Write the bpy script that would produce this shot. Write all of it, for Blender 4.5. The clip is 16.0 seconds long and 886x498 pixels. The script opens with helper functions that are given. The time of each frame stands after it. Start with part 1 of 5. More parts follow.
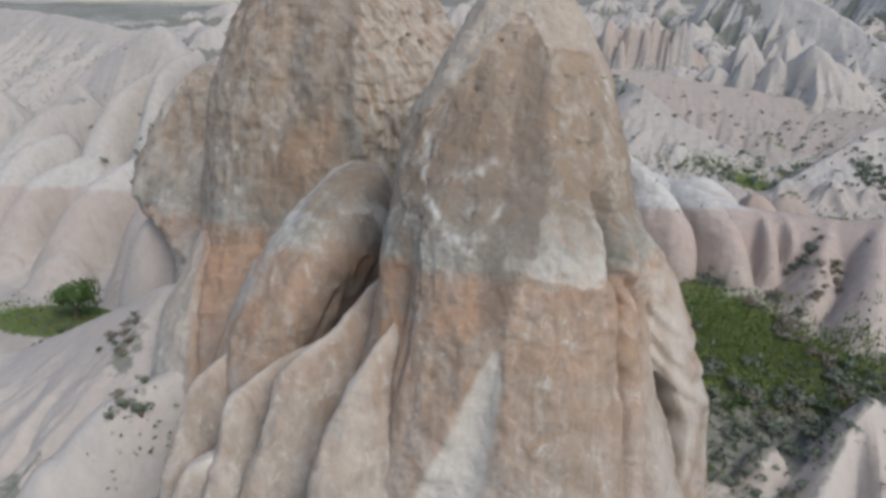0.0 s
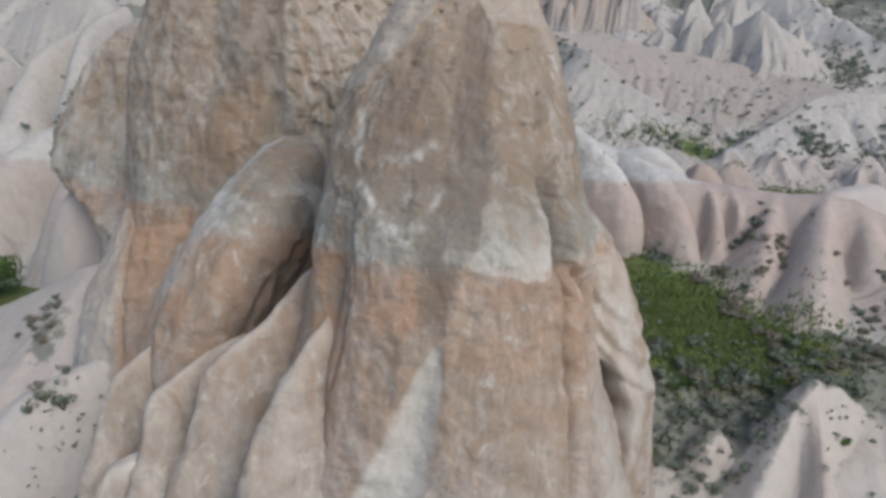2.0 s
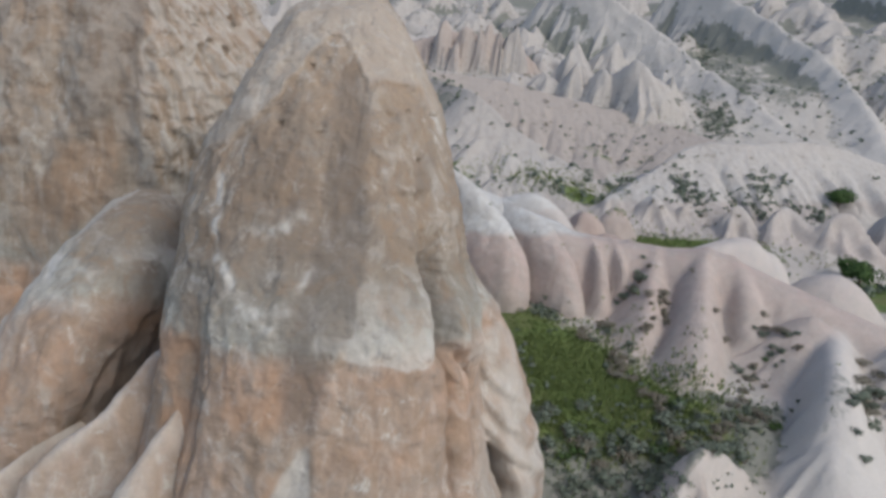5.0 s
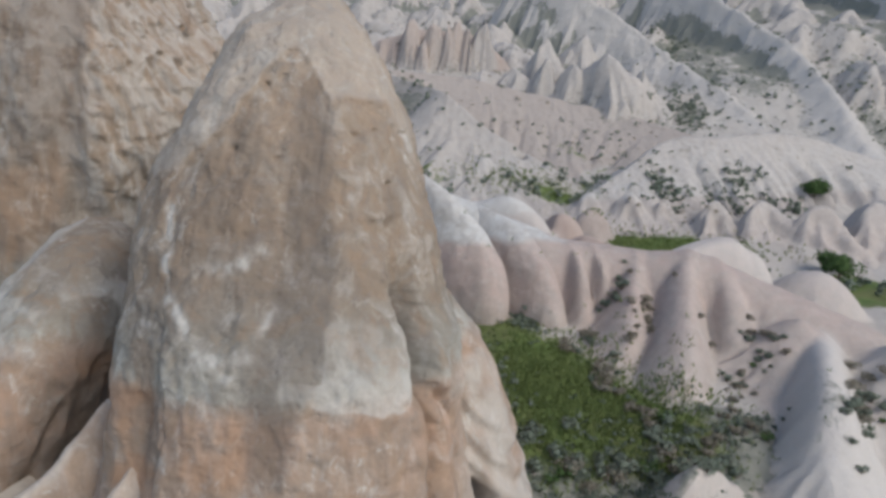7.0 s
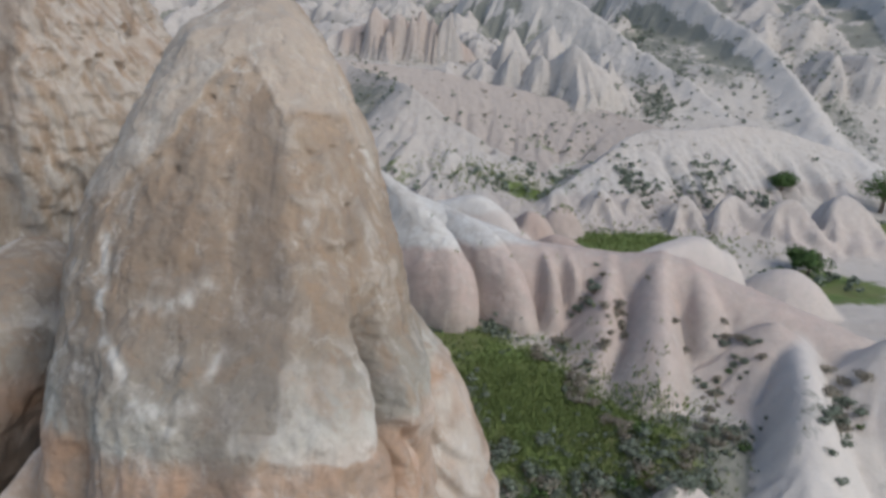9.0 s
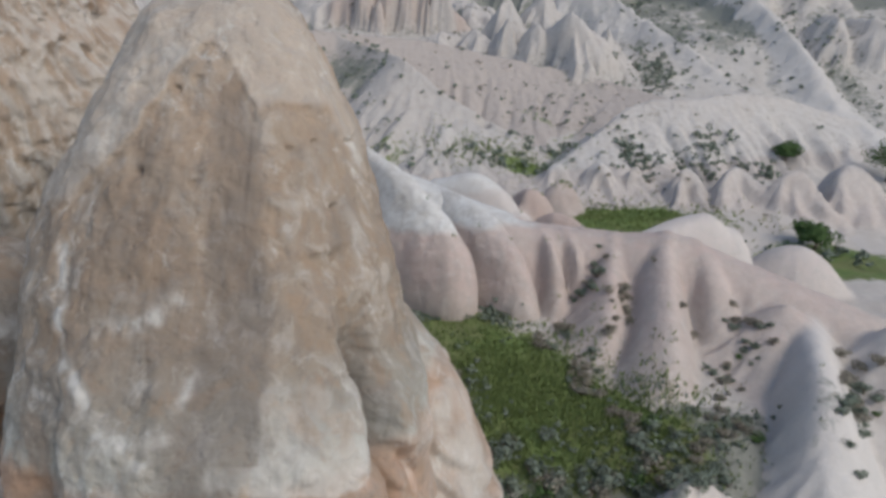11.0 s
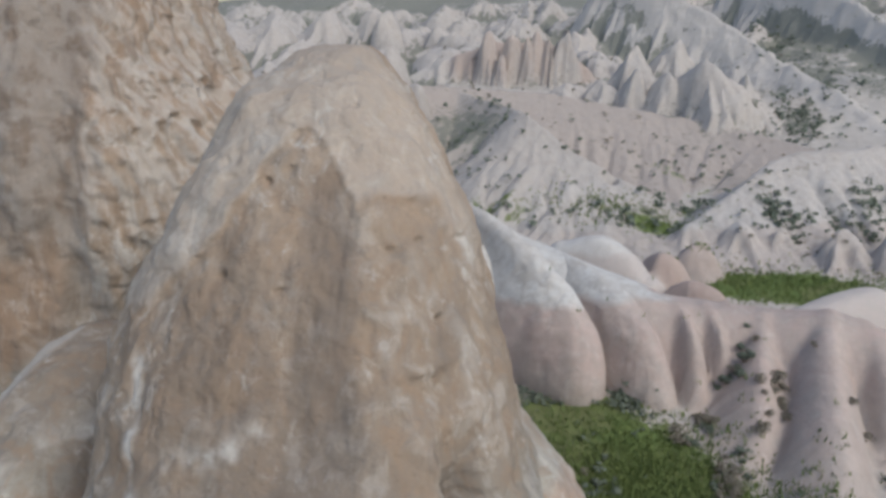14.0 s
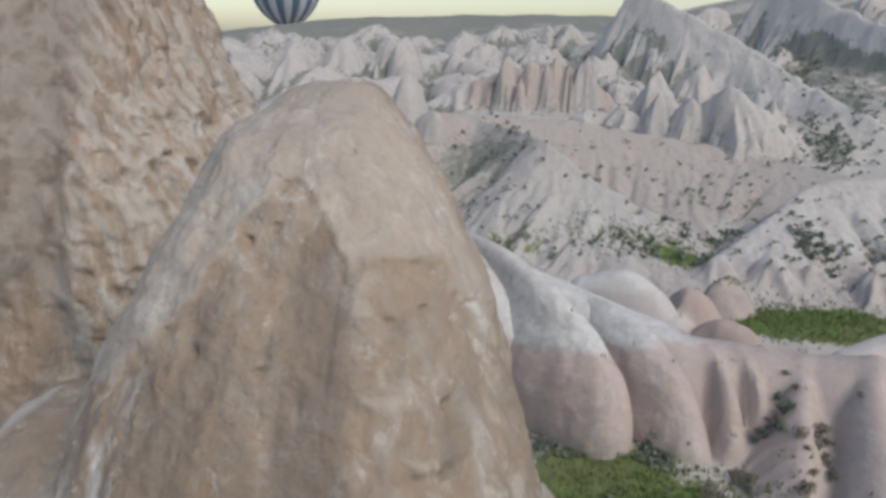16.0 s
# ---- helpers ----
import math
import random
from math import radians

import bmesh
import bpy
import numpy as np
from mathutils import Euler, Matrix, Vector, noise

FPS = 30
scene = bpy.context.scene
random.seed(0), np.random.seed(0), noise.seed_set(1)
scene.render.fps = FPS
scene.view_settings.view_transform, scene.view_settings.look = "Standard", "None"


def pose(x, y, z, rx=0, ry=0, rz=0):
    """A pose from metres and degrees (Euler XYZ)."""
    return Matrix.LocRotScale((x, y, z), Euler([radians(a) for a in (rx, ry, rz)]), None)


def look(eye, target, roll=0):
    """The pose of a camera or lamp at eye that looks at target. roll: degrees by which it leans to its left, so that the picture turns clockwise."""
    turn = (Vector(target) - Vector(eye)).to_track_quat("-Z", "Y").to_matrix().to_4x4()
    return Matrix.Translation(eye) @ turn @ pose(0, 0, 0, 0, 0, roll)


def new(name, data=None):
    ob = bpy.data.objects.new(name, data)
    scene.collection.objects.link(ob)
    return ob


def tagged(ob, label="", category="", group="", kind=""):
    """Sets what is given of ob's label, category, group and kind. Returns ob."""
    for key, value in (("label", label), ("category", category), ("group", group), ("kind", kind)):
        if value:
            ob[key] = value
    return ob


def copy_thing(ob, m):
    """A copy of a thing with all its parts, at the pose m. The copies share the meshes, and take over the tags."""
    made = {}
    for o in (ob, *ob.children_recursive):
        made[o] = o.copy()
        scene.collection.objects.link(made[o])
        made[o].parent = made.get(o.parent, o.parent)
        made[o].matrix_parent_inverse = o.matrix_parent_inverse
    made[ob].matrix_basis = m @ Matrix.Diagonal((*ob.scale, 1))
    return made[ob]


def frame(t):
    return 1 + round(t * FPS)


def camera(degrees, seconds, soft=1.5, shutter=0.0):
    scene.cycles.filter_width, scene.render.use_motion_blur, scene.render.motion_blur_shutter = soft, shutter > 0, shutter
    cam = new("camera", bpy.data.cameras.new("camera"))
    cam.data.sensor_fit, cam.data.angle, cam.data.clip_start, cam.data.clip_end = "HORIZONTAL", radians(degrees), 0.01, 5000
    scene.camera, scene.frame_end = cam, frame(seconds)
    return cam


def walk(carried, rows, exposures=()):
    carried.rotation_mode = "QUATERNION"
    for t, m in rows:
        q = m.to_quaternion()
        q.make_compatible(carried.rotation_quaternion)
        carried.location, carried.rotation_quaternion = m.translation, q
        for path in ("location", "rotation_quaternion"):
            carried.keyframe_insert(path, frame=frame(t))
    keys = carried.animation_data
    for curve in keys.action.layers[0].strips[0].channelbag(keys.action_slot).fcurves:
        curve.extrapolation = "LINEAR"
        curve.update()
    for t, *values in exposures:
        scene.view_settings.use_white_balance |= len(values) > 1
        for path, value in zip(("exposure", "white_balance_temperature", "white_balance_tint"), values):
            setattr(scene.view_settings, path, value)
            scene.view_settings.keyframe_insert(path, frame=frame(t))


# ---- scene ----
cam = camera(62.5, 16.0, soft=3.4)
PATH = [
    (0, (1.124, -0.28, 34.202), (0.647, 1.563, 33.59), 1.3),
    (0.5, (1.096, 0.411, 34.382), (0.597, 2.233, 33.724), 2.0),
    (1, (1.118, 1.075, 34.47), (0.703, 2.896, 33.756), 2.1),
    (1.5, (1.081, 1.757, 34.66), (0.73, 3.589, 33.939), 2.6),
    (2, (1.085, 2.409, 34.8), (0.751, 4.248, 34.089), 2.3),
    (2.5, (1.078, 3.021, 34.984), (0.793, 4.875, 34.291), 2.8),
    (3, (1.034, 3.725, 35.138), (0.818, 5.59, 34.449), 3.5),
    (3.5, (0.997, 4.441, 35.274), (0.824, 6.31, 34.582), 3.8),
    (4, (1.002, 5.06, 35.415), (0.883, 6.938, 34.737), 4.4),
    (4.5, (0.966, 5.718, 35.587), (0.89, 7.609, 34.941), 4.9),
    (5, (0.957, 6.371, 35.731), (0.919, 8.273, 35.113), 5.5),
    (7.5, (0.829, 9.702, 36.455), (0.867, 11.599, 35.821), 4.0),
    (8, (0.871, 10.31, 36.669), (0.907, 12.202, 36.021), 3.6),
    (8.5, (0.915, 10.986, 36.799), (0.993, 12.875, 36.147), 2.9),
    (9, (0.853, 11.713, 36.928), (0.975, 13.6, 36.276), 4.3),
    (9.2, (0.826, 11.995, 36.974), (0.956, 13.884, 36.331), 4.5),
    (11.3, (1.022, 14.783, 37.153), (1.146, 16.622, 36.376), 3.1),
    (11.5, (1.029, 15.021, 37.172), (1.138, 16.841, 36.351), 2.8),
    (12, (1.035, 15.789, 37.287), (1.064, 17.591, 36.42), 2.2),
    (12.5, (0.99, 16.622, 37.334), (0.959, 18.431, 36.481), 1.6),
    (13, (0.989, 17.381, 37.427), (0.916, 19.206, 36.614), 1.6),
    (13.5, (0.988, 18.132, 37.502), (0.794, 19.991, 36.79), 0.5),
    (14, (0.993, 18.854, 37.601), (0.793, 20.744, 36.979), 0.8),
    (14.5, (0.958, 19.636, 37.65), (0.727, 21.535, 37.065), 0.5),
    (15, (0.937, 20.461, 37.678), (0.691, 22.36, 37.099), 0.4),
    (15.5, (0.932, 21.195, 37.728), (0.671, 23.091, 37.148), 0.3),
    (16, (0.917, 21.958, 37.807), (0.662, 23.86, 37.244), 0.4),
]
walk(cam, [(t, look(eye, aim, roll)) for t, eye, aim, roll in PATH])

# ---- light ----
SUN_ELEVATION, SUN_TURN = 48.0, 134.0
world = bpy.data.worlds.new("dawn_sky")
scene.world = world
world.use_nodes = True
wn = world.node_tree.nodes
sky = wn.new("ShaderNodeTexSky")
sky.sky_type = "NISHITA"
sky.sun_disc = False
sky.sun_elevation = radians(SUN_ELEVATION)
sky.sun_rotation = radians(SUN_TURN)
sky.dust_density = 1.3
sky.air_density = 1.0
wn["Background"].inputs[1].default_value = 0.14
world.node_tree.links.new(sky.outputs[0], wn["Background"].inputs[0])
sun = new("sun", bpy.data.lights.new("sun", "SUN"))
sun.data.energy = 1.5
sun.data.angle = radians(34)
sun.data.color = (0.985, 0.955, 0.91)
_e, _r = radians(SUN_ELEVATION), radians(SUN_TURN)
sun.matrix_world = look((0, 0, 0), (-math.sin(_r) * math.cos(_e), -math.cos(_r) * math.cos(_e), -math.sin(_e)))
scene.view_settings.exposure = 0.23
scene.view_settings.use_white_balance = True
scene.view_settings.white_balance_temperature = 6950


# ---- noise ----
def lattice(ix, iy, iz, seed):
    h = (ix * 374761393 + iy * 668265263 + iz * 2147483647 + seed * 1274126177) & 0xFFFFFFFF
    h = ((h ^ (h >> 13)) * 1274126177) & 0xFFFFFFFF
    h = ((h ^ (h >> 15)) * 2246822519) & 0xFFFFFFFF
    return ((h ^ (h >> 16)) & 0xFFFF) / 32767.5 - 1.0


def value_noise(p, seed):
    q = np.floor(p).astype(np.int64)
    f = p - q
    f = f * f * f * (f * (f * 6 - 15) + 10)
    out = np.zeros(len(p))
    for dx in (0, 1):
        wx = f[:, 0] if dx else 1 - f[:, 0]
        for dy in (0, 1):
            wy = f[:, 1] if dy else 1 - f[:, 1]
            for dz in (0, 1):
                wz = f[:, 2] if dz else 1 - f[:, 2]
                out += wx * wy * wz * lattice(q[:, 0] + dx, q[:, 1] + dy, q[:, 2] + dz, seed)
    return out


def fbm(p, size, octaves=4, seed=0, gain=0.5, ridged=False):
    out, amp, total = np.zeros(len(p)), 1.0, 0.0
    q = np.asarray(p, float) / np.asarray(size, float)
    for o in range(octaves):
        n = value_noise(q + 17.3 * o, seed + 31 * o)
        out += amp * ((1 - 2 * np.abs(n)) if ridged else n)
        total += amp
        amp *= gain
        q = q * 2.03
    return out / total


def smooth(a, b, x):
    k = np.clip((x - a) / (b - a), 0, 1)
    return k * k * (3 - 2 * k)


# ---- meshes ----
def mesh_from(name, verts, faces, material, attributes=None):
    me = bpy.data.meshes.new(name)
    me.from_pydata(verts.tolist() if isinstance(verts, np.ndarray) else verts, [], faces.tolist() if isinstance(faces, np.ndarray) else faces)
    me.polygons.foreach_set("use_smooth", np.ones(len(me.polygons), bool))
    for key, values in (attributes or {}).items():
        me.attributes.new(key, "FLOAT", "POINT").data.foreach_set("value", np.asarray(values, np.float32))
    me.materials.append(material)
    me.update()
    return me


def grid_faces(rows, cols, wrap):
    i, j = np.meshgrid(np.arange(rows - 1), np.arange(cols if wrap else cols - 1), indexing="ij")
    k = (j + 1) % cols
    return np.stack([i * cols + j, i * cols + k, (i + 1) * cols + k, (i + 1) * cols + j], -1).reshape(-1, 4)


def spline(rows, n):
    """Catmull-Rom through the rows, n samples."""
    r = np.array(rows, float)
    u = np.linspace(0, len(r) - 1, n)
    i = np.minimum(u.astype(int), len(r) - 2)
    f = (u - i)[:, None]
    p0, p1, p2, p3 = r[np.maximum(i - 1, 0)], r[i], r[i + 1], r[np.minimum(i + 2, len(r) - 1)]
    return 0.5 * (2 * p1 + (p2 - p0) * f + (2 * p0 - 5 * p1 + 4 * p2 - p3) * f * f + (3 * p1 - p0 - 3 * p2 + p3) * f ** 3)


def line_gap(x, z, points):
    """The distance of (x, z) from a line of points."""
    best = np.full(len(x), 1e9)
    for (x0, z0), (x1, z1) in zip(points, points[1:]):
        dx, dz = x1 - x0, z1 - z0
        k = np.clip(((x - x0) * dx + (z - z0) * dz) / (dx * dx + dz * dz), 0, 1)
        best = np.minimum(best, np.hypot(x - x0 - k * dx, z - z0 - k * dz))
    return best


def split_by(parent, names, groups, verts, faces, normals, material, marks, labels):
    """Cuts one surface into parts that share their edges and shading."""
    for k, name in enumerate(names):
        mine = faces[groups == k]
        if not len(mine):
            continue
        keep, index = np.unique(mine, return_inverse=True)
        me = mesh_from(name, verts[keep], index.reshape(-1, 4), material, {key: v[keep] for key, v in marks.items()})
        me.normals_split_custom_set_from_vertices(normals[keep].tolist())
        part(name, me, parent, labels[k])


def bed_height(p):
    return p[:, 2] - (DIP[2] + DIP[0] * (p[:, 0] + 3) + DIP[1] * (p[:, 1] - 31))


def part(name, data, parent, label=""):
    ob = new(name, data)
    ob.parent = parent
    if label:
        tagged(ob, label)
    return ob


# ---- materials ----
DIP = (0.07, -0.15, 22.85)  # the beds dip: height = DIP[2] + DIP[0] * (x + 3) + DIP[1] * (y - 31)


class Nodes:
    def __init__(self, name):
        self.mat = bpy.data.materials.new(name)
        self.mat.use_nodes = True
        self.tree = self.mat.node_tree
        self.bsdf = self.tree.nodes["Principled BSDF"]

    def add(self, kind, **kw):
        n = self.tree.nodes.new("ShaderNode" + kind)
        for k, v in kw.items():
            if k == "operation":
                n.operation = v
            elif k == "blend":
                n.data_type, n.blend_type = "RGBA", v
            elif k == "feature":
                n.feature = v
            elif k == "attribute":
                n.attribute_name = v
        return n

    def link(self, a, b):
        self.tree.links.new(a, b)

    def put(self, socket, value):
        if isinstance(value, bpy.types.NodeSocket):
            self.link(value, socket)
        elif isinstance(value, tuple) and len(value) == 3 and socket.type == "RGBA":
            socket.default_value = (*value, 1)
        else:
            socket.default_value = value

    def math(self, op, a, b=0.0, c=0.0):
        n = self.add("Math", operation=op)
        self.put(n.inputs[0], a)
        self.put(n.inputs[1], b)
        self.put(n.inputs[2], c)
        return n.outputs[0]

    def mix(self, f, a, b, blend="MIX"):
        n = self.add("Mix", blend=blend)
        self.put(n.inputs[0], f)
        self.put(n.inputs[6], a)
        self.put(n.inputs[7], b)
        return n.outputs[2]

    def ramp(self, f, stops, ease=False):
        n = self.add("ValToRGB")
        n.color_ramp.interpolation = "EASE" if ease else "LINEAR"
        el = n.color_ramp.elements
        while len(el) < len(stops):
            el.new(0.5)
        for e, (p, c) in zip(el, stops):
            e.position, e.color = p, ((*c, 1) if isinstance(c, tuple) else (c, c, c, 1))
        self.put(n.inputs[0], f)
        return n.outputs[0]

    def noise(self, vector, scale, detail=4.0, rough=0.55, warp=0.0):
        n = self.add("TexNoise")
        self.put(n.inputs["Vector"], vector)
        self.put(n.inputs["Scale"], scale)
        self.put(n.inputs["Detail"], detail)
        self.put(n.inputs["Roughness"], rough)
        self.put(n.inputs["Distortion"], warp)
        return n.outputs["Fac"]

    def place(self):
        return self.add("NewGeometry").outputs["Position"]

    def stretched(self, vector, x, y, z):
        n = self.add("Mapping")
        self.put(n.inputs["Vector"], vector)
        n.inputs["Scale"].default_value = (x, y, z)
        return n.outputs[0]

    def attr(self, name):
        return self.add("Attribute", attribute=name).outputs["Fac"]

    def bump(self, height, strength, distance, normal=None):
        n = self.add("Bump")
        self.put(n.inputs["Height"], height)
        n.inputs["Strength"].default_value = strength
        n.inputs["Distance"].default_value = distance
        if normal:
            self.link(normal, n.inputs["Normal"])
        return n.outputs[0]


def tuff(name, beds, blotch, dark, vein, veins=0.5, streaks=0.5, grain=1.0, land=False, mottle=0.15, stain_shade_tone=None):
    """Weathered tuff: beds of colour by height above the dipping bed, blotches, run-off streaks, pale veins and grain."""
    n = Nodes(name)
    pos = n.place()
    xyz = n.add("SeparateXYZ")
    n.link(pos, xyz.inputs[0])
    x, y, z = xyz.outputs
    wobble = n.noise(pos, 0.35, 4, 0.6)
    s = n.math("SUBTRACT", z, n.math("ADD", n.math("MULTIPLY", x, DIP[0]), n.math("MULTIPLY", y, DIP[1])))
    s = n.math("SUBTRACT", s, DIP[2] + 3 * DIP[0] - 31 * DIP[1])
    s = n.math("ADD", s, n.math("MULTIPLY", n.math("SUBTRACT", wobble, 0.5), 1.7))
    colour = n.ramp(n.math("ADD", n.math("DIVIDE", s, 40.0), 0.5), [((h + 20) / 40, c) for h, c in beds])
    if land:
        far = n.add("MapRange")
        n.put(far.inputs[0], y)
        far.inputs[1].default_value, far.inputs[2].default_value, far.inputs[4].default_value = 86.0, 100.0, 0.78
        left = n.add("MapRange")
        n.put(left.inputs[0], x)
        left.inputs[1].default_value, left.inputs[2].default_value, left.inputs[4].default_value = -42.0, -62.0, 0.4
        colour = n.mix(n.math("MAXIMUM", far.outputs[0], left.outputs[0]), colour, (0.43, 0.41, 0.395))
    big = n.noise(pos, 0.22, 5, 0.6, 0.4)
    colour = n.mix(n.ramp(big, [(0.42, 0.0), (0.62, 0.35 if land else 0.55)]), colour, blotch)
    mid = n.noise(pos, 1.1, 6, 0.65, 0.6)
    colour = n.mix(n.math("MULTIPLY", n.ramp(mid, [(0.46, 0.0), (0.66, 1.0)]), 0.5), colour, dark)
    run = n.noise(n.stretched(pos, 1.0, 1.0, 0.09), 1.3, 5, 0.6, 0.2)
    colour = n.mix(n.math("MULTIPLY", n.ramp(run, [(0.48, 0.0), (0.68, 1.0)]), streaks), colour, dark)
    colour = n.mix(n.math("MULTIPLY", n.ramp(run, [(0.30, 1.0), (0.42, 0.0)]), streaks * 0.6), colour, vein)
    brown = n.noise(n.stretched(pos, 1.0, 1.0, 0.6), 0.8, 6, 0.68, 0.8)
    colour = n.mix(n.math("MULTIPLY", n.ramp(brown, [(0.50, 0.0), (0.60, 1.0)]), mottle), colour, n.mix(0.6, colour, (0.30, 0.215, 0.15)))
    colour = n.mix(n.math("MULTIPLY", n.ramp(brown, [(0.38, 1.0), (0.46, 0.0)]), mottle * 0.55), colour, n.mix(0.5, colour, vein))
    flecks = n.noise(n.stretched(pos, 1.0, 1.0, 0.7), 1.5, 7, 0.72, 0.5)
    gate = n.ramp(n.noise(pos, 0.45, 3, 0.5), [(0.42, 0.0), (0.6, 1.0)])
    colour = n.mix(n.math("MULTIPLY", n.math("MULTIPLY", n.ramp(flecks, [(0.54, 0.0), (0.66, 1.0)]), gate), veins), colour, vein)
    # this mark holds real stains and also shade painted into hollows and sides
    colour = n.mix(n.attr("stain"), colour, stain_shade_tone or dark)
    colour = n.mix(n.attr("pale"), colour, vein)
    colour = n.mix(n.attr("rust"), colour, (0.40, 0.285, 0.235) if land else (0.385, 0.235, 0.15))
    if land:
        soil = n.mix(n.ramp(big, [(0.4, 0.0), (0.62, 1.0)]), (0.425, 0.395, 0.36), (0.49, 0.47, 0.44))
        colour = n.mix(n.attr("soil"), colour, soil)
        grain2 = n.noise(pos, 3.0, 6, 0.7)
        litter = n.ramp(n.math("ADD", n.math("MULTIPLY", mid, 0.6), n.math("MULTIPLY", n.attr("scrub"), 0.42)), [(0.50, 0.0), (0.62, 1.0)])
        colour = n.mix(n.math("MULTIPLY", litter, 0.8), colour, n.mix(grain2, (0.10, 0.115, 0.10), (0.22, 0.235, 0.20)))
        green = n.mix(n.ramp(mid, [(0.35, 0.0), (0.65, 1.0)]), (0.095, 0.15, 0.05), (0.155, 0.215, 0.07))
        green = n.mix(n.ramp(grain2, [(0.45, 0.0), (0.7, 0.6)]), green, (0.085, 0.115, 0.05))
        green = n.mix(n.ramp(big, [(0.45, 0.0), (0.6, 0.7)]), green, (0.15, 0.155, 0.075))
        turf = n.ramp(n.math("ADD", n.attr("grass"), n.math("MULTIPLY", n.math("SUBTRACT", mid, 0.5), 0.9)), [(0.40, 0.0), (0.56, 1.0)])
        colour = n.mix(turf, colour, green)
        dots = n.noise(pos, 0.55, 4, 0.75)
        colour = n.mix(n.math("MULTIPLY", n.ramp(dots, [(0.60, 0.0), (0.66, 1.0)]), n.math("MULTIPLY", n.attr("bushy"), 0.75)), colour, (0.16, 0.165, 0.13))
    fine = n.noise(pos, 6.0, 6, 0.7)
    colour = n.mix(n.math("MULTIPLY", n.math("SUBTRACT", fine, 0.35), 0.6), colour, n.mix(0.5, colour, (0.12, 0.10, 0.08)), "MIX")
    n.put(n.bsdf.inputs["Base Color"], colour)
    n.put(n.bsdf.inputs["Roughness"], 0.95)
    n.put(n.bsdf.inputs["Specular IOR Level"], 0.15)
    cells = n.add("TexVoronoi")
    n.put(cells.inputs["Vector"], pos)
    cells.inputs["Scale"].default_value = 2.3
    pits = n.ramp(cells.outputs["Distance"], [(0.05, 0.0), (0.3, 1.0)])
    rough = n.math("ADD", n.math("ADD", n.math("MULTIPLY", mid, 0.5), n.math("MULTIPLY", fine, 0.25)), n.math("MULTIPLY", pits, 0.12 * mottle))
    b = n.bump(rough, 0.7, 0.35 * grain)
    b = n.bump(run, 0.4, 0.2 * grain, b)
    n.put(n.bsdf.inputs["Normal"], b)
    return n.mat


TAN, ORANGE, CREAM = (0.40, 0.325, 0.265), (0.43, 0.285, 0.205), (0.56, 0.545, 0.51)
PINK, GREY = (0.455, 0.37, 0.34), (0.225, 0.20, 0.178)
near_tuff = tuff(
    "tan_tuff",
    [(-20, (0.42, 0.375, 0.34)), (-10, (0.42, 0.355, 0.31)), (-7, (0.42, 0.325, 0.265)), (-3, (0.42, 0.295, 0.22)), (-0.8, ORANGE), (-0.2, (0.42, 0.33, 0.27)), (0.25, (0.39, 0.39, 0.35)), (1.8, (0.265, 0.249, 0.214)), (4.0, (0.272, 0.216, 0.164)), (8, (0.314, 0.24, 0.177)), (12.5, (0.39, 0.307, 0.235)), (16, (0.31, 0.236, 0.178))],
    (0.315, 0.268, 0.218), GREY, CREAM, veins=0.72, streaks=0.4, mottle=0.9, stain_shade_tone=(0.125, 0.11, 0.10),
)
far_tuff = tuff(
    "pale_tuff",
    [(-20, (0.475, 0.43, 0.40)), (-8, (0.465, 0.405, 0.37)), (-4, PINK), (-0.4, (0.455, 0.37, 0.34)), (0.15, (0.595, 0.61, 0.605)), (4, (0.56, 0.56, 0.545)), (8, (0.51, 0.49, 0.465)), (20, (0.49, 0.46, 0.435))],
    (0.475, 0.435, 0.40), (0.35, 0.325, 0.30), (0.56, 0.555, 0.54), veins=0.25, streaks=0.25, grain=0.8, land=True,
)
def leaf_material(name, dark, light):
    n = Nodes(name)
    rnd = n.add("ObjectInfo").outputs["Random"]
    isle = n.add("NewGeometry").outputs["Random Per Island"]
    f = n.math("ADD", n.math("MULTIPLY", rnd, 0.4), n.math("MULTIPLY", isle, 0.6))
    n.put(n.bsdf.inputs["Base Color"], n.mix(f, dark, light))
    n.put(n.bsdf.inputs["Roughness"], 0.8)
    n.put(n.bsdf.inputs["Specular IOR Level"], 0.2)
    return n.mat


def plain(name, colour, rough=0.7, grain=8.0):
    n = Nodes(name)
    f = n.noise(n.place(), grain, 4)
    n.put(n.bsdf.inputs["Base Color"], n.mix(f, tuple(c * 0.8 for c in colour), tuple(min(1, c * 1.15) for c in colour)))
    n.put(n.bsdf.inputs["Roughness"], rough)
    return n.mat


sage_leaf = leaf_material("sage_leaves", (0.115, 0.145, 0.115), (0.20, 0.235, 0.185))
dry_leaf = leaf_material("dry_scrub_leaves", (0.14, 0.125, 0.10), (0.28, 0.26, 0.21))
green_leaf = leaf_material("green_leaves", (0.045, 0.085, 0.03), (0.10, 0.165, 0.055))
grass_leaf = leaf_material("grass_blades", (0.095, 0.145, 0.05), (0.185, 0.235, 0.085))
bark = plain("bark", (0.12, 0.09, 0.07))


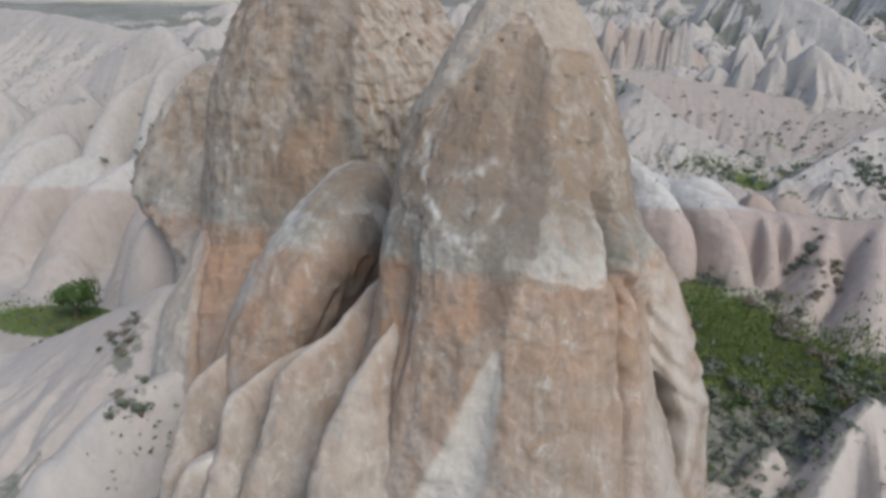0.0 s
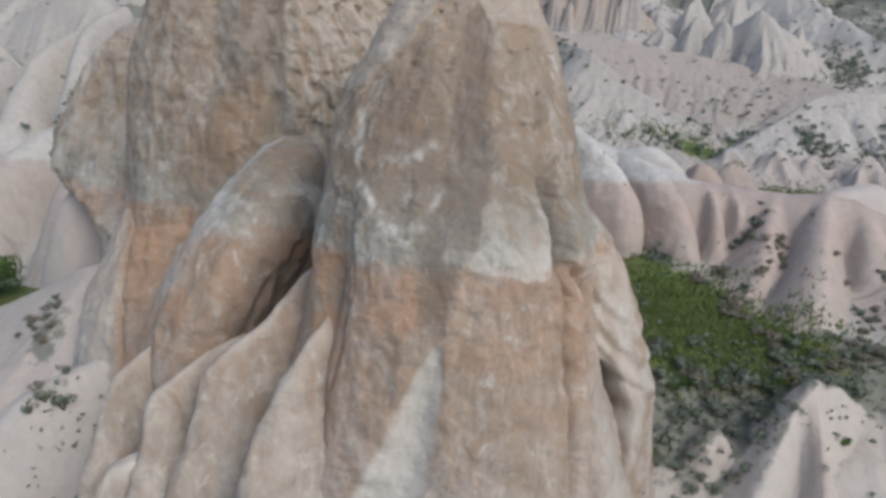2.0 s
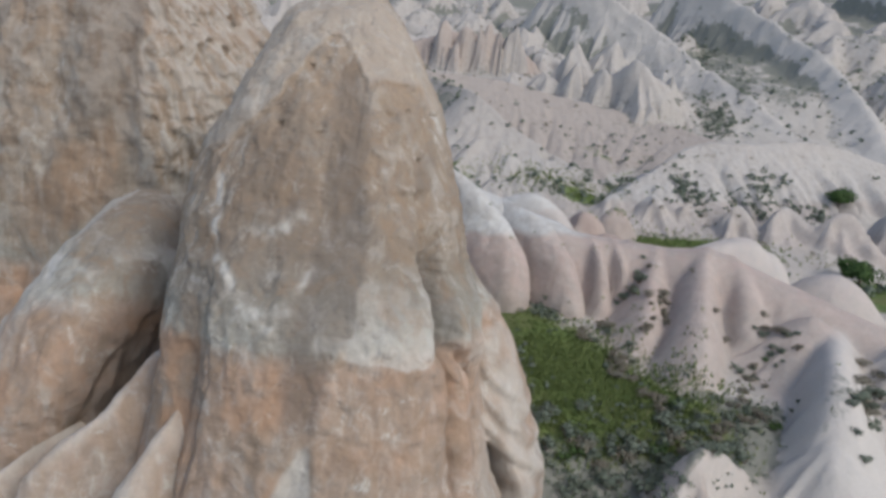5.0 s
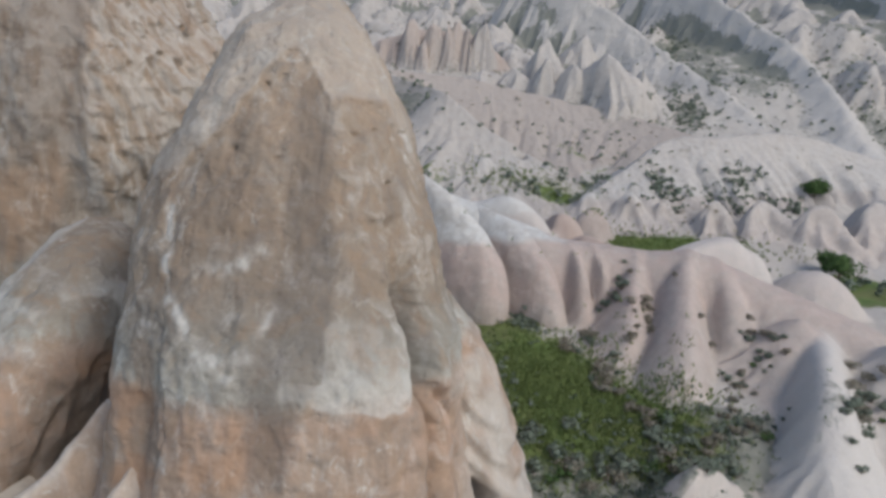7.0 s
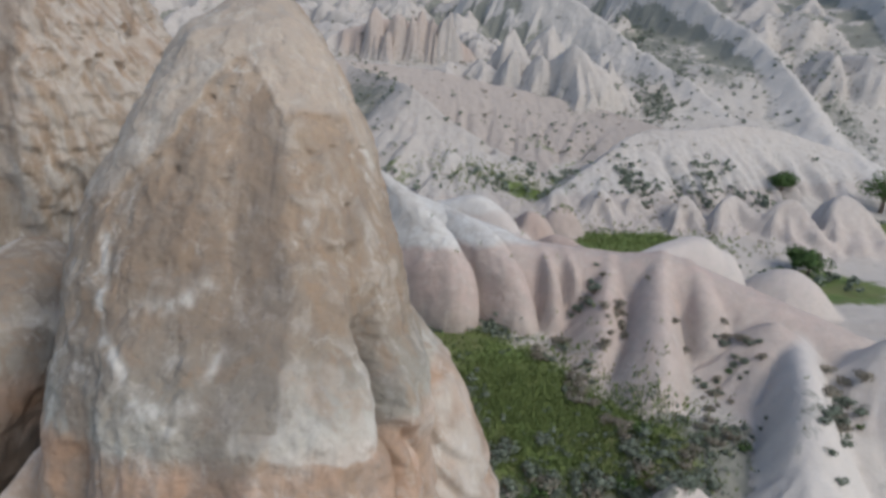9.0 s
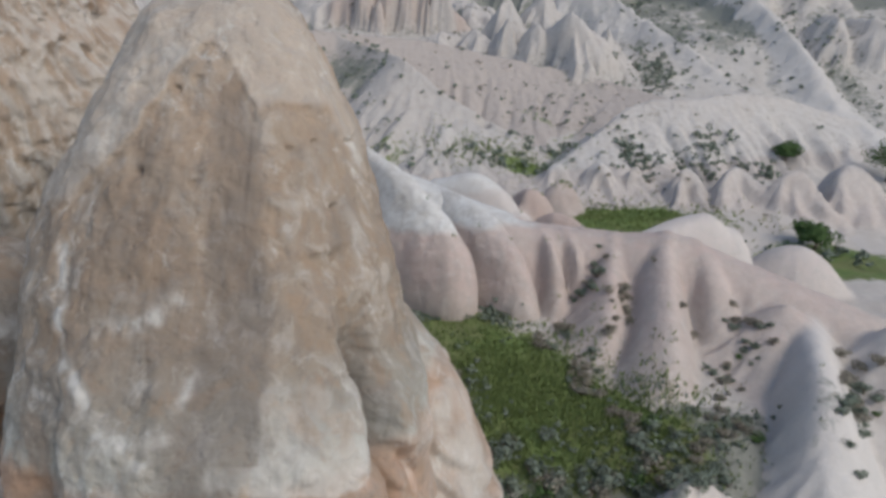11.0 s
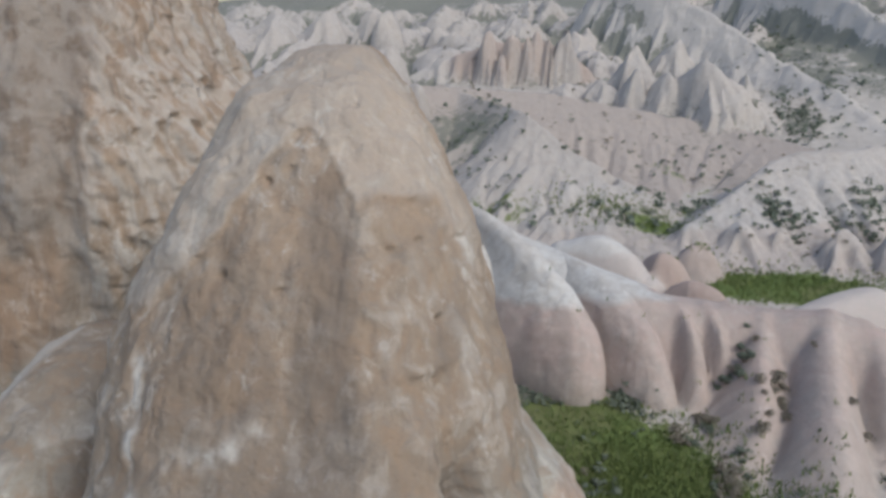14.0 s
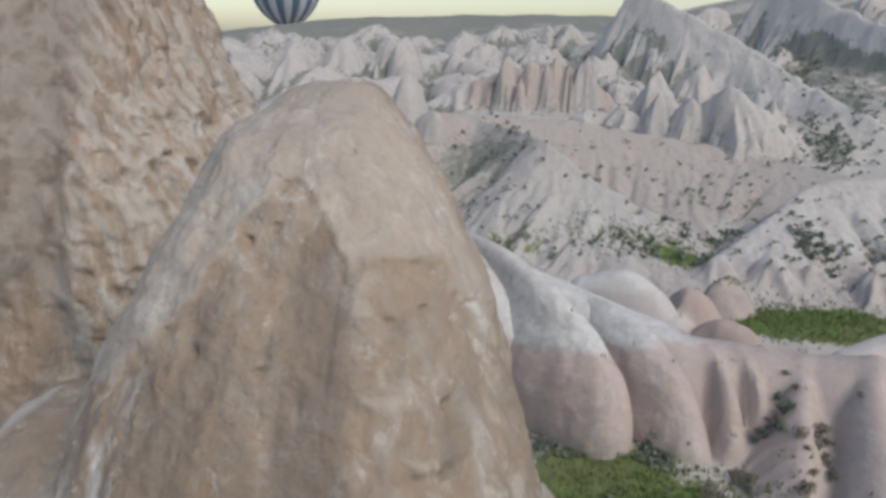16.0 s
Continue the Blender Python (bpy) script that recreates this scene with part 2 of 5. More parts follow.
# ---- ground ----
def height(x, y):
    """The valley floor and the slopes behind it, in metres."""
    x, y = np.asarray(x, float), np.asarray(y, float)
    right = np.interp(y, [-200, 0, 28, 36, 43, 52, 65, 80, 97, 112, 125, 140, 155, 175, 200, 240, 290, 420, 4200],
                      [-12, -4, 2, 5, 8.5, 11.6, 12.4, 10.5, 10.2, 12.5, 15.0, 18.5, 22.5, 26, 29, 36, 44, 44, 30])
    left = np.interp(y, [-200, 36, 55, 70, 90, 110, 150, 180, 210, 290, 420, 4200], [-12, -1.5, 0.5, 0.0, 6, 12, 19, 24.5, 28, 37, 36.5, 28])
    k = smooth(-34, -8, x)
    h = left * (1 - k) + right * k
    h = h + 0.22 * np.clip(x - 42, 0, 90) * smooth(105, 190, y)
    h = h + 7.5 * smooth(-150, -60, x) * (1 - smooth(-34, -8, x)) * smooth(235, 300, y) * (1 - smooth(340, 600, y))
    return h




# ---- rock shapes ----
def loft(name, rows, label, material, nz, nt, square=2.3, carve=None, seed=0, rough=(0.5, 0.11, 0.07), group="", beds=False, top=None, turn=0.0):
    """A standing rock: rows of height, centre and half-widths from foot to top, then weathered."""
    s = spline(rows, nz)
    th = np.linspace(0, 2 * np.pi, nt, endpoint=False)
    c, d = np.cos(th), np.sin(th)
    ex, ey = np.sign(c) * np.abs(c) ** (2 / square), np.sign(d) * np.abs(d) ** (2 / square)
    rx, ry = np.maximum(s[:, 3:4], 0), np.maximum(s[:, 4:5], 0)
    ca, sa = math.cos(radians(turn)), math.sin(radians(turn))
    u, v = rx * ex, ry * ey
    p = np.stack([s[:, 1:2] + u * ca - v * sa, s[:, 2:3] + u * sa + v * ca, s[:, 0:1] + 0 * u], -1).reshape(-1, 3)
    u, v = ex[None] / np.maximum(rx, 0.3), ey[None] / np.maximum(ry, 0.3)
    out = np.stack([u * ca - v * sa, u * sa + v * ca, np.zeros((nz, nt))], -1).reshape(-1, 3)
    out /= np.maximum(np.linalg.norm(out, axis=1, keepdims=True), 1e-6)
    calm = np.repeat(np.clip(np.minimum(rx, ry)[:, 0] / 1.6, 0, 1), nt)
    push = rough[0] * fbm(p, (5, 5, 11), 3, seed) + rough[1] * fbm(p, (1.7, 1.7, 3.6), 4, seed + 5, ridged=True) + rough[2] * fbm(p, 0.7, 3, seed + 9)
    marks = {"stain": np.zeros(len(p)), "pale": np.zeros(len(p)), "rust": np.zeros(len(p))}
    if carve:
        push = push + carve(p, out, marks)
    p = p + out * (push * calm)[:, None]
    p[:, 2] += 0.25 * calm * fbm(p, 1.3, 3, seed + 21)
    faces = grid_faces(nz, nt, True)
    me = mesh_from(name, p, faces, material, marks)
    if not beds and top is None:
        return tagged(new(name, me), label, "rock", group)
    normals = np.zeros(len(p) * 3)
    me.vertex_normals.foreach_get("vector", normals)
    base = new(name, None)
    if top is not None:
        split_by(base, ("lower_part", "worn_top"), (p[faces][:, :, 2].mean(1) > top).astype(int), p, faces, normals.reshape(-1, 3), material, marks, ("smooth beige lower part", "pale worn top with a lit crest painted on"))
        bpy.data.meshes.remove(me)
        return tagged(base, label, "rock", group)
    s = bed_height(p)[faces].mean(1)
    if beds == "white":
        split_by(base, ("pink_foot", "white_top"), (s > 0).astype(int), p, faces, normals.reshape(-1, 3), material, marks, ("smooth pink lower part", "white top"))
        bpy.data.meshes.remove(me)
        return tagged(base, label, "rock", group)
    split_by(base, ("foot", "pale_band", "upper_face"), (s > 0).astype(int) + (s > 1.9), p, faces, normals.reshape(-1, 3), material, marks, ("orange and beige foot", "greenish white band", "grey-brown upper face"))
    bpy.data.meshes.remove(me)
    return tagged(base, label, "rock", group)


def groove(p, out, line, width, depth, soft=1.0, front=True):
    """A groove down a face: line of (height, x), from low to high."""
    z, x = np.array(line, float).T
    k = np.exp(-(((p[:, 0] - np.interp(p[:, 2], z, x)) / width) ** 2))
    k *= smooth(z[0] - soft, z[0] + soft, p[:, 2]) * (1 - smooth(z[-1] - soft, z[-1] + soft, p[:, 2]))
    return -depth * k * (smooth(0.3, -0.2, out[:, 1]) if front else 1)


def crease(p, out, line, width):
    """A sharp crack down a face: line of (height, x, depth)."""
    z, x, deep = np.array(line, float).T
    d = np.abs(p[:, 0] - np.interp(p[:, 2], z, x) - 0.12 * fbm(p, 1.5, 2, 97))
    return -np.interp(p[:, 2], z, deep) * np.exp(-d / width) * smooth(0.5, -0.1, out[:, 1])


# ---- the tall spire in front ----
RIM = [(-9.2, 28.3), (-8.98, 27.0), (-8.99, 25.9), (-8.58, 25.4), (-7.74, 25.0), (-7.24, 24.6), (-6.95, 24.05), (-6.5, 24.0), (-5.83, 23.65), (-5.41, 24.0), (-5.1, 24.5), (-4.98, 25.0), (-4.66, 25.5)]
CHIP = [(-12, 28.2), (-9.2, 29.6), (-8.36, 30.5), (-7.67, 31.3), (-7.13, 31.9), (-6.9, 32.4), (-6.46, 33.0), (-6.18, 33.45), (-5.72, 33.9), (-5.14, 34.3), (-4.54, 33.9), (-4.11, 33.5), (-3.78, 33.0), (-3.5, 32.6), (-2.36, 32.55), (-1.71, 32.3), (-1.29, 31.5), (-0.76, 30.5), (0.5, 28.6)]
CRACK = [(9, 2.7), (13, 2.4), (16.4, 2.04), (18.4, 1.62), (20.1, 1.5), (21.7, 1.2), (22.2, 0.9), (24.2, 0.41), (24.8, 0.08), (25.8, -0.62), (26.8, -1.1)]
FAR_CRACK = [(9, 4.3), (12, 3.7), (15.2, 3.14), (18.1, 2.7), (20.5, 2.28), (22.5, 1.45), (24.3, 1.12), (26.0, 0.42), (26.8, 0.1)]
RUN = [(19.4, -4.96, -3.85), (22.9, -5.3, -3.45), (23.3, -5.5, -2.95), (24.2, -5.4, -2.8), (25.4, -4.75, -2.7), (26.5, -4.7, -2.8), (28.7, -4.72, -3.0), (30.3, -4.8, -3.2), (32, -4.85, -3.6), (33.7, -4.9, -4.3)]


def spire_face(p, out, marks):
    x, y, z = p.T
    front = smooth(0.3, -0.3, out[:, 1])
    soft = fbm(p, 1.6, 4, 60)
    fleck = fbm(p, 0.6, 4, 63)
    wave = 0.25 * fbm(p, (1.5, 1.5, 3), 3, 62)
    jag = 0.1 * fbm(p, 0.7, 3, 64)
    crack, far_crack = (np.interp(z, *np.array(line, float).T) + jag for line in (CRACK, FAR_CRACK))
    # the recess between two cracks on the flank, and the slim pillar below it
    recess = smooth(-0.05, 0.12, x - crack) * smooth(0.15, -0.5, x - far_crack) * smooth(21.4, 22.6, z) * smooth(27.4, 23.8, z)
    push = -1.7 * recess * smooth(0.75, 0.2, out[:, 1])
    push -= 0.8 * np.exp(-np.abs(x - crack) / 0.15) * smooth(9, 14, z) * smooth(26.5, 25, z) * smooth(0.6, 0.0, out[:, 1])
    push -= 0.75 * np.exp(-np.abs(x - far_crack) / 0.16) * smooth(11, 14, z) * smooth(22.6, 21.4, z)
    push += 0.22 * smooth(0.0, 0.5, x - crack) * smooth(0.0, -0.5, x - far_crack) * smooth(22.0, 21.0, z) * smooth(10, 14, z)
    push += crease(p, out, [(6, 1.2, 0.0), (11, 0.9, 0.2), (17, 0.5, 0.2), (21, 0.2, 0.0)], 0.16)
    push += crease(p, out, [(13, -9.9, 0.2), (15.6, -9.4, 0.3), (18.7, -8.9, 0.35), (20.8, -8.5, 0.35), (23.6, -8.6, 0.25), (25.1, -8.7, 0.1), (26, -8.8, 0.0)], 0.14)
    push -= 0.25 * smooth(-8.5, -8.9, x) * smooth(-10.6, -9.6, x) * smooth(17, 19, z) * smooth(25.5, 24, z) * front
    # the pale chute
    mid, half = np.interp(z, [5, 12, 14.8, 17, 19], [-8.2, -5.9, -5.0, -4.6, -4.15]), np.interp(z, [5, 12, 14.8, 17, 19], [2.4, 1.7, 1.15, 0.9, 0.35])
    tongue = smooth(1.15, 0.7, np.abs(x + wave - mid) / half) * smooth(19.7, 18.8, z)
    push -= 0.5 * smooth(1.4, 0.2, np.abs(x - mid) / half) * smooth(20.2, 17.5, z) * front
    push += groove(p, out, [(4, -12.5), (12, -10.6), (18, -9.9), (22, -9.6)], 0.5, 0.5)
    # the chipped face lies back under the cap
    edge = np.interp(x + jag, *np.array(CHIP, float).T) + 0.18 * fbm(p, 0.8, 3, 77)
    under = smooth(0.16, -0.16, z - edge) * smooth(-5.5, 0.0, z - edge)
    push -= np.where(x < -3.6, 0.17, 0.10) * under * front * smooth(0.3, -0.8, x) * smooth(-10.5, -8.0, x)
    low, high = np.interp(z, [r[0] for r in RUN], [r[1] for r in RUN]), np.interp(z, [r[0] for r in RUN], [r[2] for r in RUN])
    # the lobed flank beside the dark run stands proud
    push += 0.05 * smooth(-0.5, 0.5, x + 2 * wave - high) * smooth(25.2, 26.5, z) * smooth(32.7, 32.2, z) * smooth(1.0, -1.0, x) * front
    shield = smooth(0.3, -0.3, np.hypot((x + 6.9) / 2.1, (z - 26.4) / 2.7) - 1 + 0.12 * soft) * smooth(29, 26, z)
    push += 0.16 * shield * front
    lobes = np.minimum(line_gap(x + wave, z, [(-2.4, 29.2), (-2.04, 28.2), (-1.5, 27.0), (-0.84, 26.3), (-0.3, 25.2)]), line_gap(x + wave, z, [(-2.2, 31.2), (-1.9, 30.7), (-1.08, 29.7), (-0.54, 28.9), (0.1, 27.2)]))
    push += 0.13 * np.exp(-((lobes / 0.2) ** 2)) * front
    push += 0.06 * fbm(p, (0.6, 0.6, 0.8), 4, 84, ridged=True) + 0.10 * fbm(p, (1.1, 1.1, 0.7), 3, 85)
    push += 0.10 * fbm(p, (0.9, 0.9, 1.4), 3, 79, ridged=True) * smooth(-3.6, -2.8, x) * smooth(25, 27, z)
    for hx, hz, r in ((-2.47, 31.32, 0.15), (-1.8, 31.38, 0.12), (-7.08, 30.54, 0.14), (-5.41, 33.24, 0.16), (-5.2, 30.4, 0.09), (-6.1, 33.0, 0.12), (-1.2, 29.6, 0.1), (-0.9, 31.2, 0.1)):
        push -= 0.26 * np.exp(-(((x - hx) / r) ** 2 + ((z - hz) / (0.7 * r)) ** 2)) * front
    # run-off, stains, shade painted into the flank recess, pale veins and rust
    streak = smooth(-0.35, 0.3, x + 0.5 * wave - low) * smooth(0.4, -0.2, x + wave - high) * smooth(18.6, 20.5, z) * smooth(34.0, 32.8, z)
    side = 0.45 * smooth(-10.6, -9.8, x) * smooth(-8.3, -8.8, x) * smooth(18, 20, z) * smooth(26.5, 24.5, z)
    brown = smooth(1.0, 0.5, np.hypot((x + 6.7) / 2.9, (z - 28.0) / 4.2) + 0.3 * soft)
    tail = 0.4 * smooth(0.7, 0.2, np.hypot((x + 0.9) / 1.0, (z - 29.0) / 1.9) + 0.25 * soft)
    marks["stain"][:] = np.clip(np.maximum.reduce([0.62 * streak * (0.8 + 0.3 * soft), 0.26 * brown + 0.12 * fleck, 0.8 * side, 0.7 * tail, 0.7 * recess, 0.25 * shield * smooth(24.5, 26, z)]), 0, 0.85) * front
    floor_ = np.interp(x, [-4.3, -2.4, -0.6, 1.0], [22.9, 22.6, 22.2, 22.3]) + 0.35 * soft
    patch = smooth(-0.1, 0.15, z - floor_) * smooth(0.3, -0.4, z - 25.25 + 0.12 * (x + 2) + 0.5 * soft) * smooth(0.1, -0.15, x - crack) * smooth(-0.15, 0.2, x + wave - np.where(z < 23.5, -4.2, -2.75))
    bright = smooth(23.9, 23.1, z + 0.5 * soft)
    rim = np.exp(-((line_gap(x + 0.9 * wave + 0.3 * jag, z + 0.35 * soft, RIM) / 0.19) ** 2)) * smooth(-0.4, 0.2, fleck) * (0.6 + 0.35 * smooth(-5.6, -6.5, x))
    ledge = np.exp(-((line_gap(x, z + 0.3 * soft, [(-7.4, 26.55), (-6.4, 26.75), (-5.5, 27.0), (-5.05, 27.3)]) / 0.26) ** 2)) * smooth(-0.3, 0.5, fbm(p, 0.5, 4, 69)) * 0.7
    cap = smooth(-0.08, 0.25, z - edge) * np.where(x < -5.1, 0.3, 0.3)
    ring = np.exp(-((line_gap(x, z, [(-1.4, 22.9), (-0.9, 22.5), (-0.3, 22.4), (0.2, 22.9), (0.5, 23.4)]) / 0.1) ** 2)) * 0.6
    marks["pale"][:] = np.clip(np.maximum.reduce([smooth(0.15, 0.85, patch + 0.35 * fleck) * (0.27 + 0.34 * bright) * (0.35 + 0.65 * smooth(-3.3, -2.6, x)) * smooth(-0.8, 0.2, fleck), 0.8 * tongue, rim, ledge, cap, ring, 0.28 * np.exp(-((lobes / 0.16) ** 2)) * smooth(-0.3, 0.3, fleck), 0.35 * smooth(0.0, 0.4, x - far_crack) * smooth(23, 21.5, z)]), 0, 1) * front
    beyond = smooth(0.0, 0.4, x - far_crack)
    marks["rust"][:] = 0.6 * smooth(-0.2, 0.4, soft + 0.6 * fbm(p, (0.8, 0.8, 1.4), 4, 99)) * front * smooth(22.9, 22.0, z) * smooth(13, 18, z) * (0.4 + 0.6 * smooth(-4.6, -5.4, x)) * (0.4 + 0.6 * smooth(1.4, 0.6, x)) * (1 - beyond) * (1 - 0.7 * streak) * (1 - tongue)
    return push


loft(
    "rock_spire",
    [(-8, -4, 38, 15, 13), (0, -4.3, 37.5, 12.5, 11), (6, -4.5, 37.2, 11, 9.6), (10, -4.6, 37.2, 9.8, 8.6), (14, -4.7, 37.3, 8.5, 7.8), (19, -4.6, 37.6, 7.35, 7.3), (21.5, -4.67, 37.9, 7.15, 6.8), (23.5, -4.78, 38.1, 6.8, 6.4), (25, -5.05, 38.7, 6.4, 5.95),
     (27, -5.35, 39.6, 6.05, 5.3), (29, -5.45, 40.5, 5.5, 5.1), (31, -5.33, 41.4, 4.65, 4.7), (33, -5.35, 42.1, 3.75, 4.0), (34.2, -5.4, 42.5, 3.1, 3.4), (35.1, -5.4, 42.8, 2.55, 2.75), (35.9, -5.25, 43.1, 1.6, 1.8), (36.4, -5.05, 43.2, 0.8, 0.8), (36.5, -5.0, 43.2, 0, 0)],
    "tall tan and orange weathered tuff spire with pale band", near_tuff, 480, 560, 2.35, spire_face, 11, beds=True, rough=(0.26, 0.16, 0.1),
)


# ---- the big spire behind it ----
def tower_face(p, out, marks):
    x, y, z = p.T
    slant = np.stack([x + 0.3 * z + 1.3 * fbm(p, 2.6, 3, 89), y, z], -1)
    push = groove(p, out, [(20, -18.2), (27, -19.0), (33, -19.4), (42, -20.4)], 0.9, 0.8, 2)
    push += groove(p, out, [(8, -28), (16, -26.5), (24, -24), (34, -22.8)], 1.2, 0.6, 2)
    worn = smooth(-19.6, -18.2, x + 0.8 * fbm(p, (2, 2, 4), 3, 90)) * smooth(19, 28, z)
    push += worn * (0.52 * fbm(slant, (1.4, 1.4, 2.4), 5, 91, 0.6, True) + 0.16 * fbm(slant, (0.45, 0.45, 2.4), 3, 92, ridged=True))
    push += 0.18 * fbm(slant, (1.2, 1.2, 2.6), 4, 93, ridged=True) * smooth(20, 25, z) * (1 - 0.6 * worn)
    soft = fbm(p, (2, 2, 4), 3, 61)
    fleck = fbm(p, (0.8, 0.8, 1.2), 4, 68, ridged=True)
    bare = smooth(1.05, 0.6, np.hypot((x + 22.6 + 0.5 * (23.4 - z)) / 2.9, (z - 23.2) / 4.2) + 0.3 * soft)
    push *= 1 - 0.8 * bare
    rusty = smooth(-0.3, 0.3, fbm(p, (1.5, 1.5, 5), 3, 66)) * smooth(18.4, 17.0, z + 0.05 * (x + 24) + 1.2 * soft) * smooth(4, 9, z)
    marks["rust"][:] = np.clip(0.04 * smooth(27, 32, z) + 0.24 * bare + 0.5 * rusty + 0.1 * worn * smooth(0.0, 0.5, fbm(slant, (1.0, 1.0, 3), 3, 67)), 0, 1)
    grey = smooth(-22.2, -21.0, x + soft) * smooth(-18.0, -19.0, x + 0.5 * soft) * smooth(22, 25, z)
    marks["stain"][:] = np.clip(np.maximum(0.48 * grey, 0.16 * smooth(-0.1, 0.5, fbm(p, (2.5, 2.5, 5), 3, 64)) * smooth(18, 20, z)) * (1 - bare) + 0.1 * smooth(26, 31, z) * (1 - worn), 0, 0.8)
    marks["pale"][:] = np.clip(0.42 * worn * smooth(0.1, 0.6, fbm(slant, (0.5, 0.5, 3.2), 4, 65, ridged=True)) + 0.22 * smooth(0.1, 0.5, fleck) * smooth(18, 20, z) * (1 - bare) * (1 - worn), 0, 1)
    return push


loft(
    "rock_tower",
    [(-8, -25, 56, 13, 15), (6, -24.6, 57, 10.6, 12.5), (12, -24.0, 57.5, 10.2, 11.3), (18, -23.6, 57.4, 10.4, 10.4), (24, -22.8, 57.4, 10.3, 9.9), (28, -22.5, 57.4, 10.2, 9.5), (32, -22.6, 57.6, 8.5, 9.0), (35, -22.9, 58.0, 6.9, 8.4), (39, -22.9, 58.5, 5.4, 7.2), (43, -22.8, 59, 3.9, 5.4), (46, -22.7, 59.2, 2.4, 3.4), (47.6, -22.7, 59.3, 1.0, 1.5), (48, -22.7, 59.3, 0, 0)],
    "massive tan tuff tower with rough fluted face", near_tuff, 400, 420, 2.4, tower_face, 23, rough=(0.6, 0.24, 0.12), beds=True,
)


# ---- the leaning fin and the ribs at their feet ----
def fin_face(p, out, marks):
    x, y, z = p.T
    marks["rust"][:] = 0.5 * smooth(0.0, 0.5, fbm(p, 1.8, 3, 71)) * smooth(20.3, 19.2, z) * smooth(14.5, 16.5, z)
    # grey staining on the right, deepened with the shade of the gap
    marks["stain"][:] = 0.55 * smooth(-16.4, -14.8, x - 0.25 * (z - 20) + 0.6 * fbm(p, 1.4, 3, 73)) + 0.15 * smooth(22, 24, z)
    # pale flecks above, plus a lit rim painted on the left-facing edge
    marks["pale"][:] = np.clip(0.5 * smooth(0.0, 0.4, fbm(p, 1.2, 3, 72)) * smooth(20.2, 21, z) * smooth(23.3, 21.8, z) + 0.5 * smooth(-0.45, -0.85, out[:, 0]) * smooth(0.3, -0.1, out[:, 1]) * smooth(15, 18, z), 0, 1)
    push = groove(p, out, [(10, -17.0), (16, -15.2), (20, -14.0)], 0.35, 0.4)
    return push + groove(p, out, [(10, -18.3), (15, -16.4), (18.5, -14.9)], 0.25, 0.3)


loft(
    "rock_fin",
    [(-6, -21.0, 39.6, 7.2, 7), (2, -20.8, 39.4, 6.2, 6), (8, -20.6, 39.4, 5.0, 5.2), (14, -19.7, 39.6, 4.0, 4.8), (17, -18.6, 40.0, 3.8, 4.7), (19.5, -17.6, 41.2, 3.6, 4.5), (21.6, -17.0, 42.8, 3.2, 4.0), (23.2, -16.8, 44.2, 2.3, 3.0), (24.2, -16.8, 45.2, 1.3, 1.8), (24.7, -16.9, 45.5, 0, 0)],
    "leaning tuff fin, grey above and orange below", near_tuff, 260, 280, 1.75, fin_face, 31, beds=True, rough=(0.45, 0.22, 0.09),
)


def rib(noses, back, widths, label, seed, pale=0.4):
    """A slab-like rib: noses (height, x, y) from foot to crest, its root in the rock behind, and half-widths."""
    rows = [(z, (nx + back[0]) / 2, (ny + back[1]) / 2, 0.62 * w, math.hypot(nx - back[0], ny - back[1]) / 2) for (z, nx, ny), w in zip(noses, widths)]
    z, nx, ny = noses[len(noses) // 2]
    along = math.degrees(math.atan2(ny - back[1], nx - back[0])) + 90
    top = noses[-1][0]

    def face(p, out, marks):
        fleck = fbm(p, (1.2, 1.2, 2.5), 4, seed)
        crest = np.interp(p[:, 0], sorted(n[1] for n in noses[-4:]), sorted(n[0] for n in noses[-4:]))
        # light along the crest edge, painted as a paler band
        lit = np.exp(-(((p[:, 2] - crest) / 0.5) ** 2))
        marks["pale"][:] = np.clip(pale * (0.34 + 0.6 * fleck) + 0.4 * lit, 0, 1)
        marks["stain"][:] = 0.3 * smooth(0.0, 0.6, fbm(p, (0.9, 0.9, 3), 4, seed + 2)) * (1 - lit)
        return 0.34 * fbm(p, (1.3, 1.3, 4), 4, seed + 1, ridged=True)

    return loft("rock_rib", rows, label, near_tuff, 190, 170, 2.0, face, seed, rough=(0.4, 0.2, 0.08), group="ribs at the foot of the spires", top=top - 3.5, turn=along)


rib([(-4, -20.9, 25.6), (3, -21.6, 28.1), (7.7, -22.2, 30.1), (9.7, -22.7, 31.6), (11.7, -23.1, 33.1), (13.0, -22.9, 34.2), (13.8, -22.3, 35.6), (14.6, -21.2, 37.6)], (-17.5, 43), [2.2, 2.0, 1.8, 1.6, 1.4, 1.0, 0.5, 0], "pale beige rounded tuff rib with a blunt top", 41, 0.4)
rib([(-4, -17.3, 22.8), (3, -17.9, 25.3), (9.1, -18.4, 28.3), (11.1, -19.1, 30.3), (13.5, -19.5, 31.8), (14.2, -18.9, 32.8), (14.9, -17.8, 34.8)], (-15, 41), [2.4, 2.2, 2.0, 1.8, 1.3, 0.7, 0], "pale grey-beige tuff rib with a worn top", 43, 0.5)
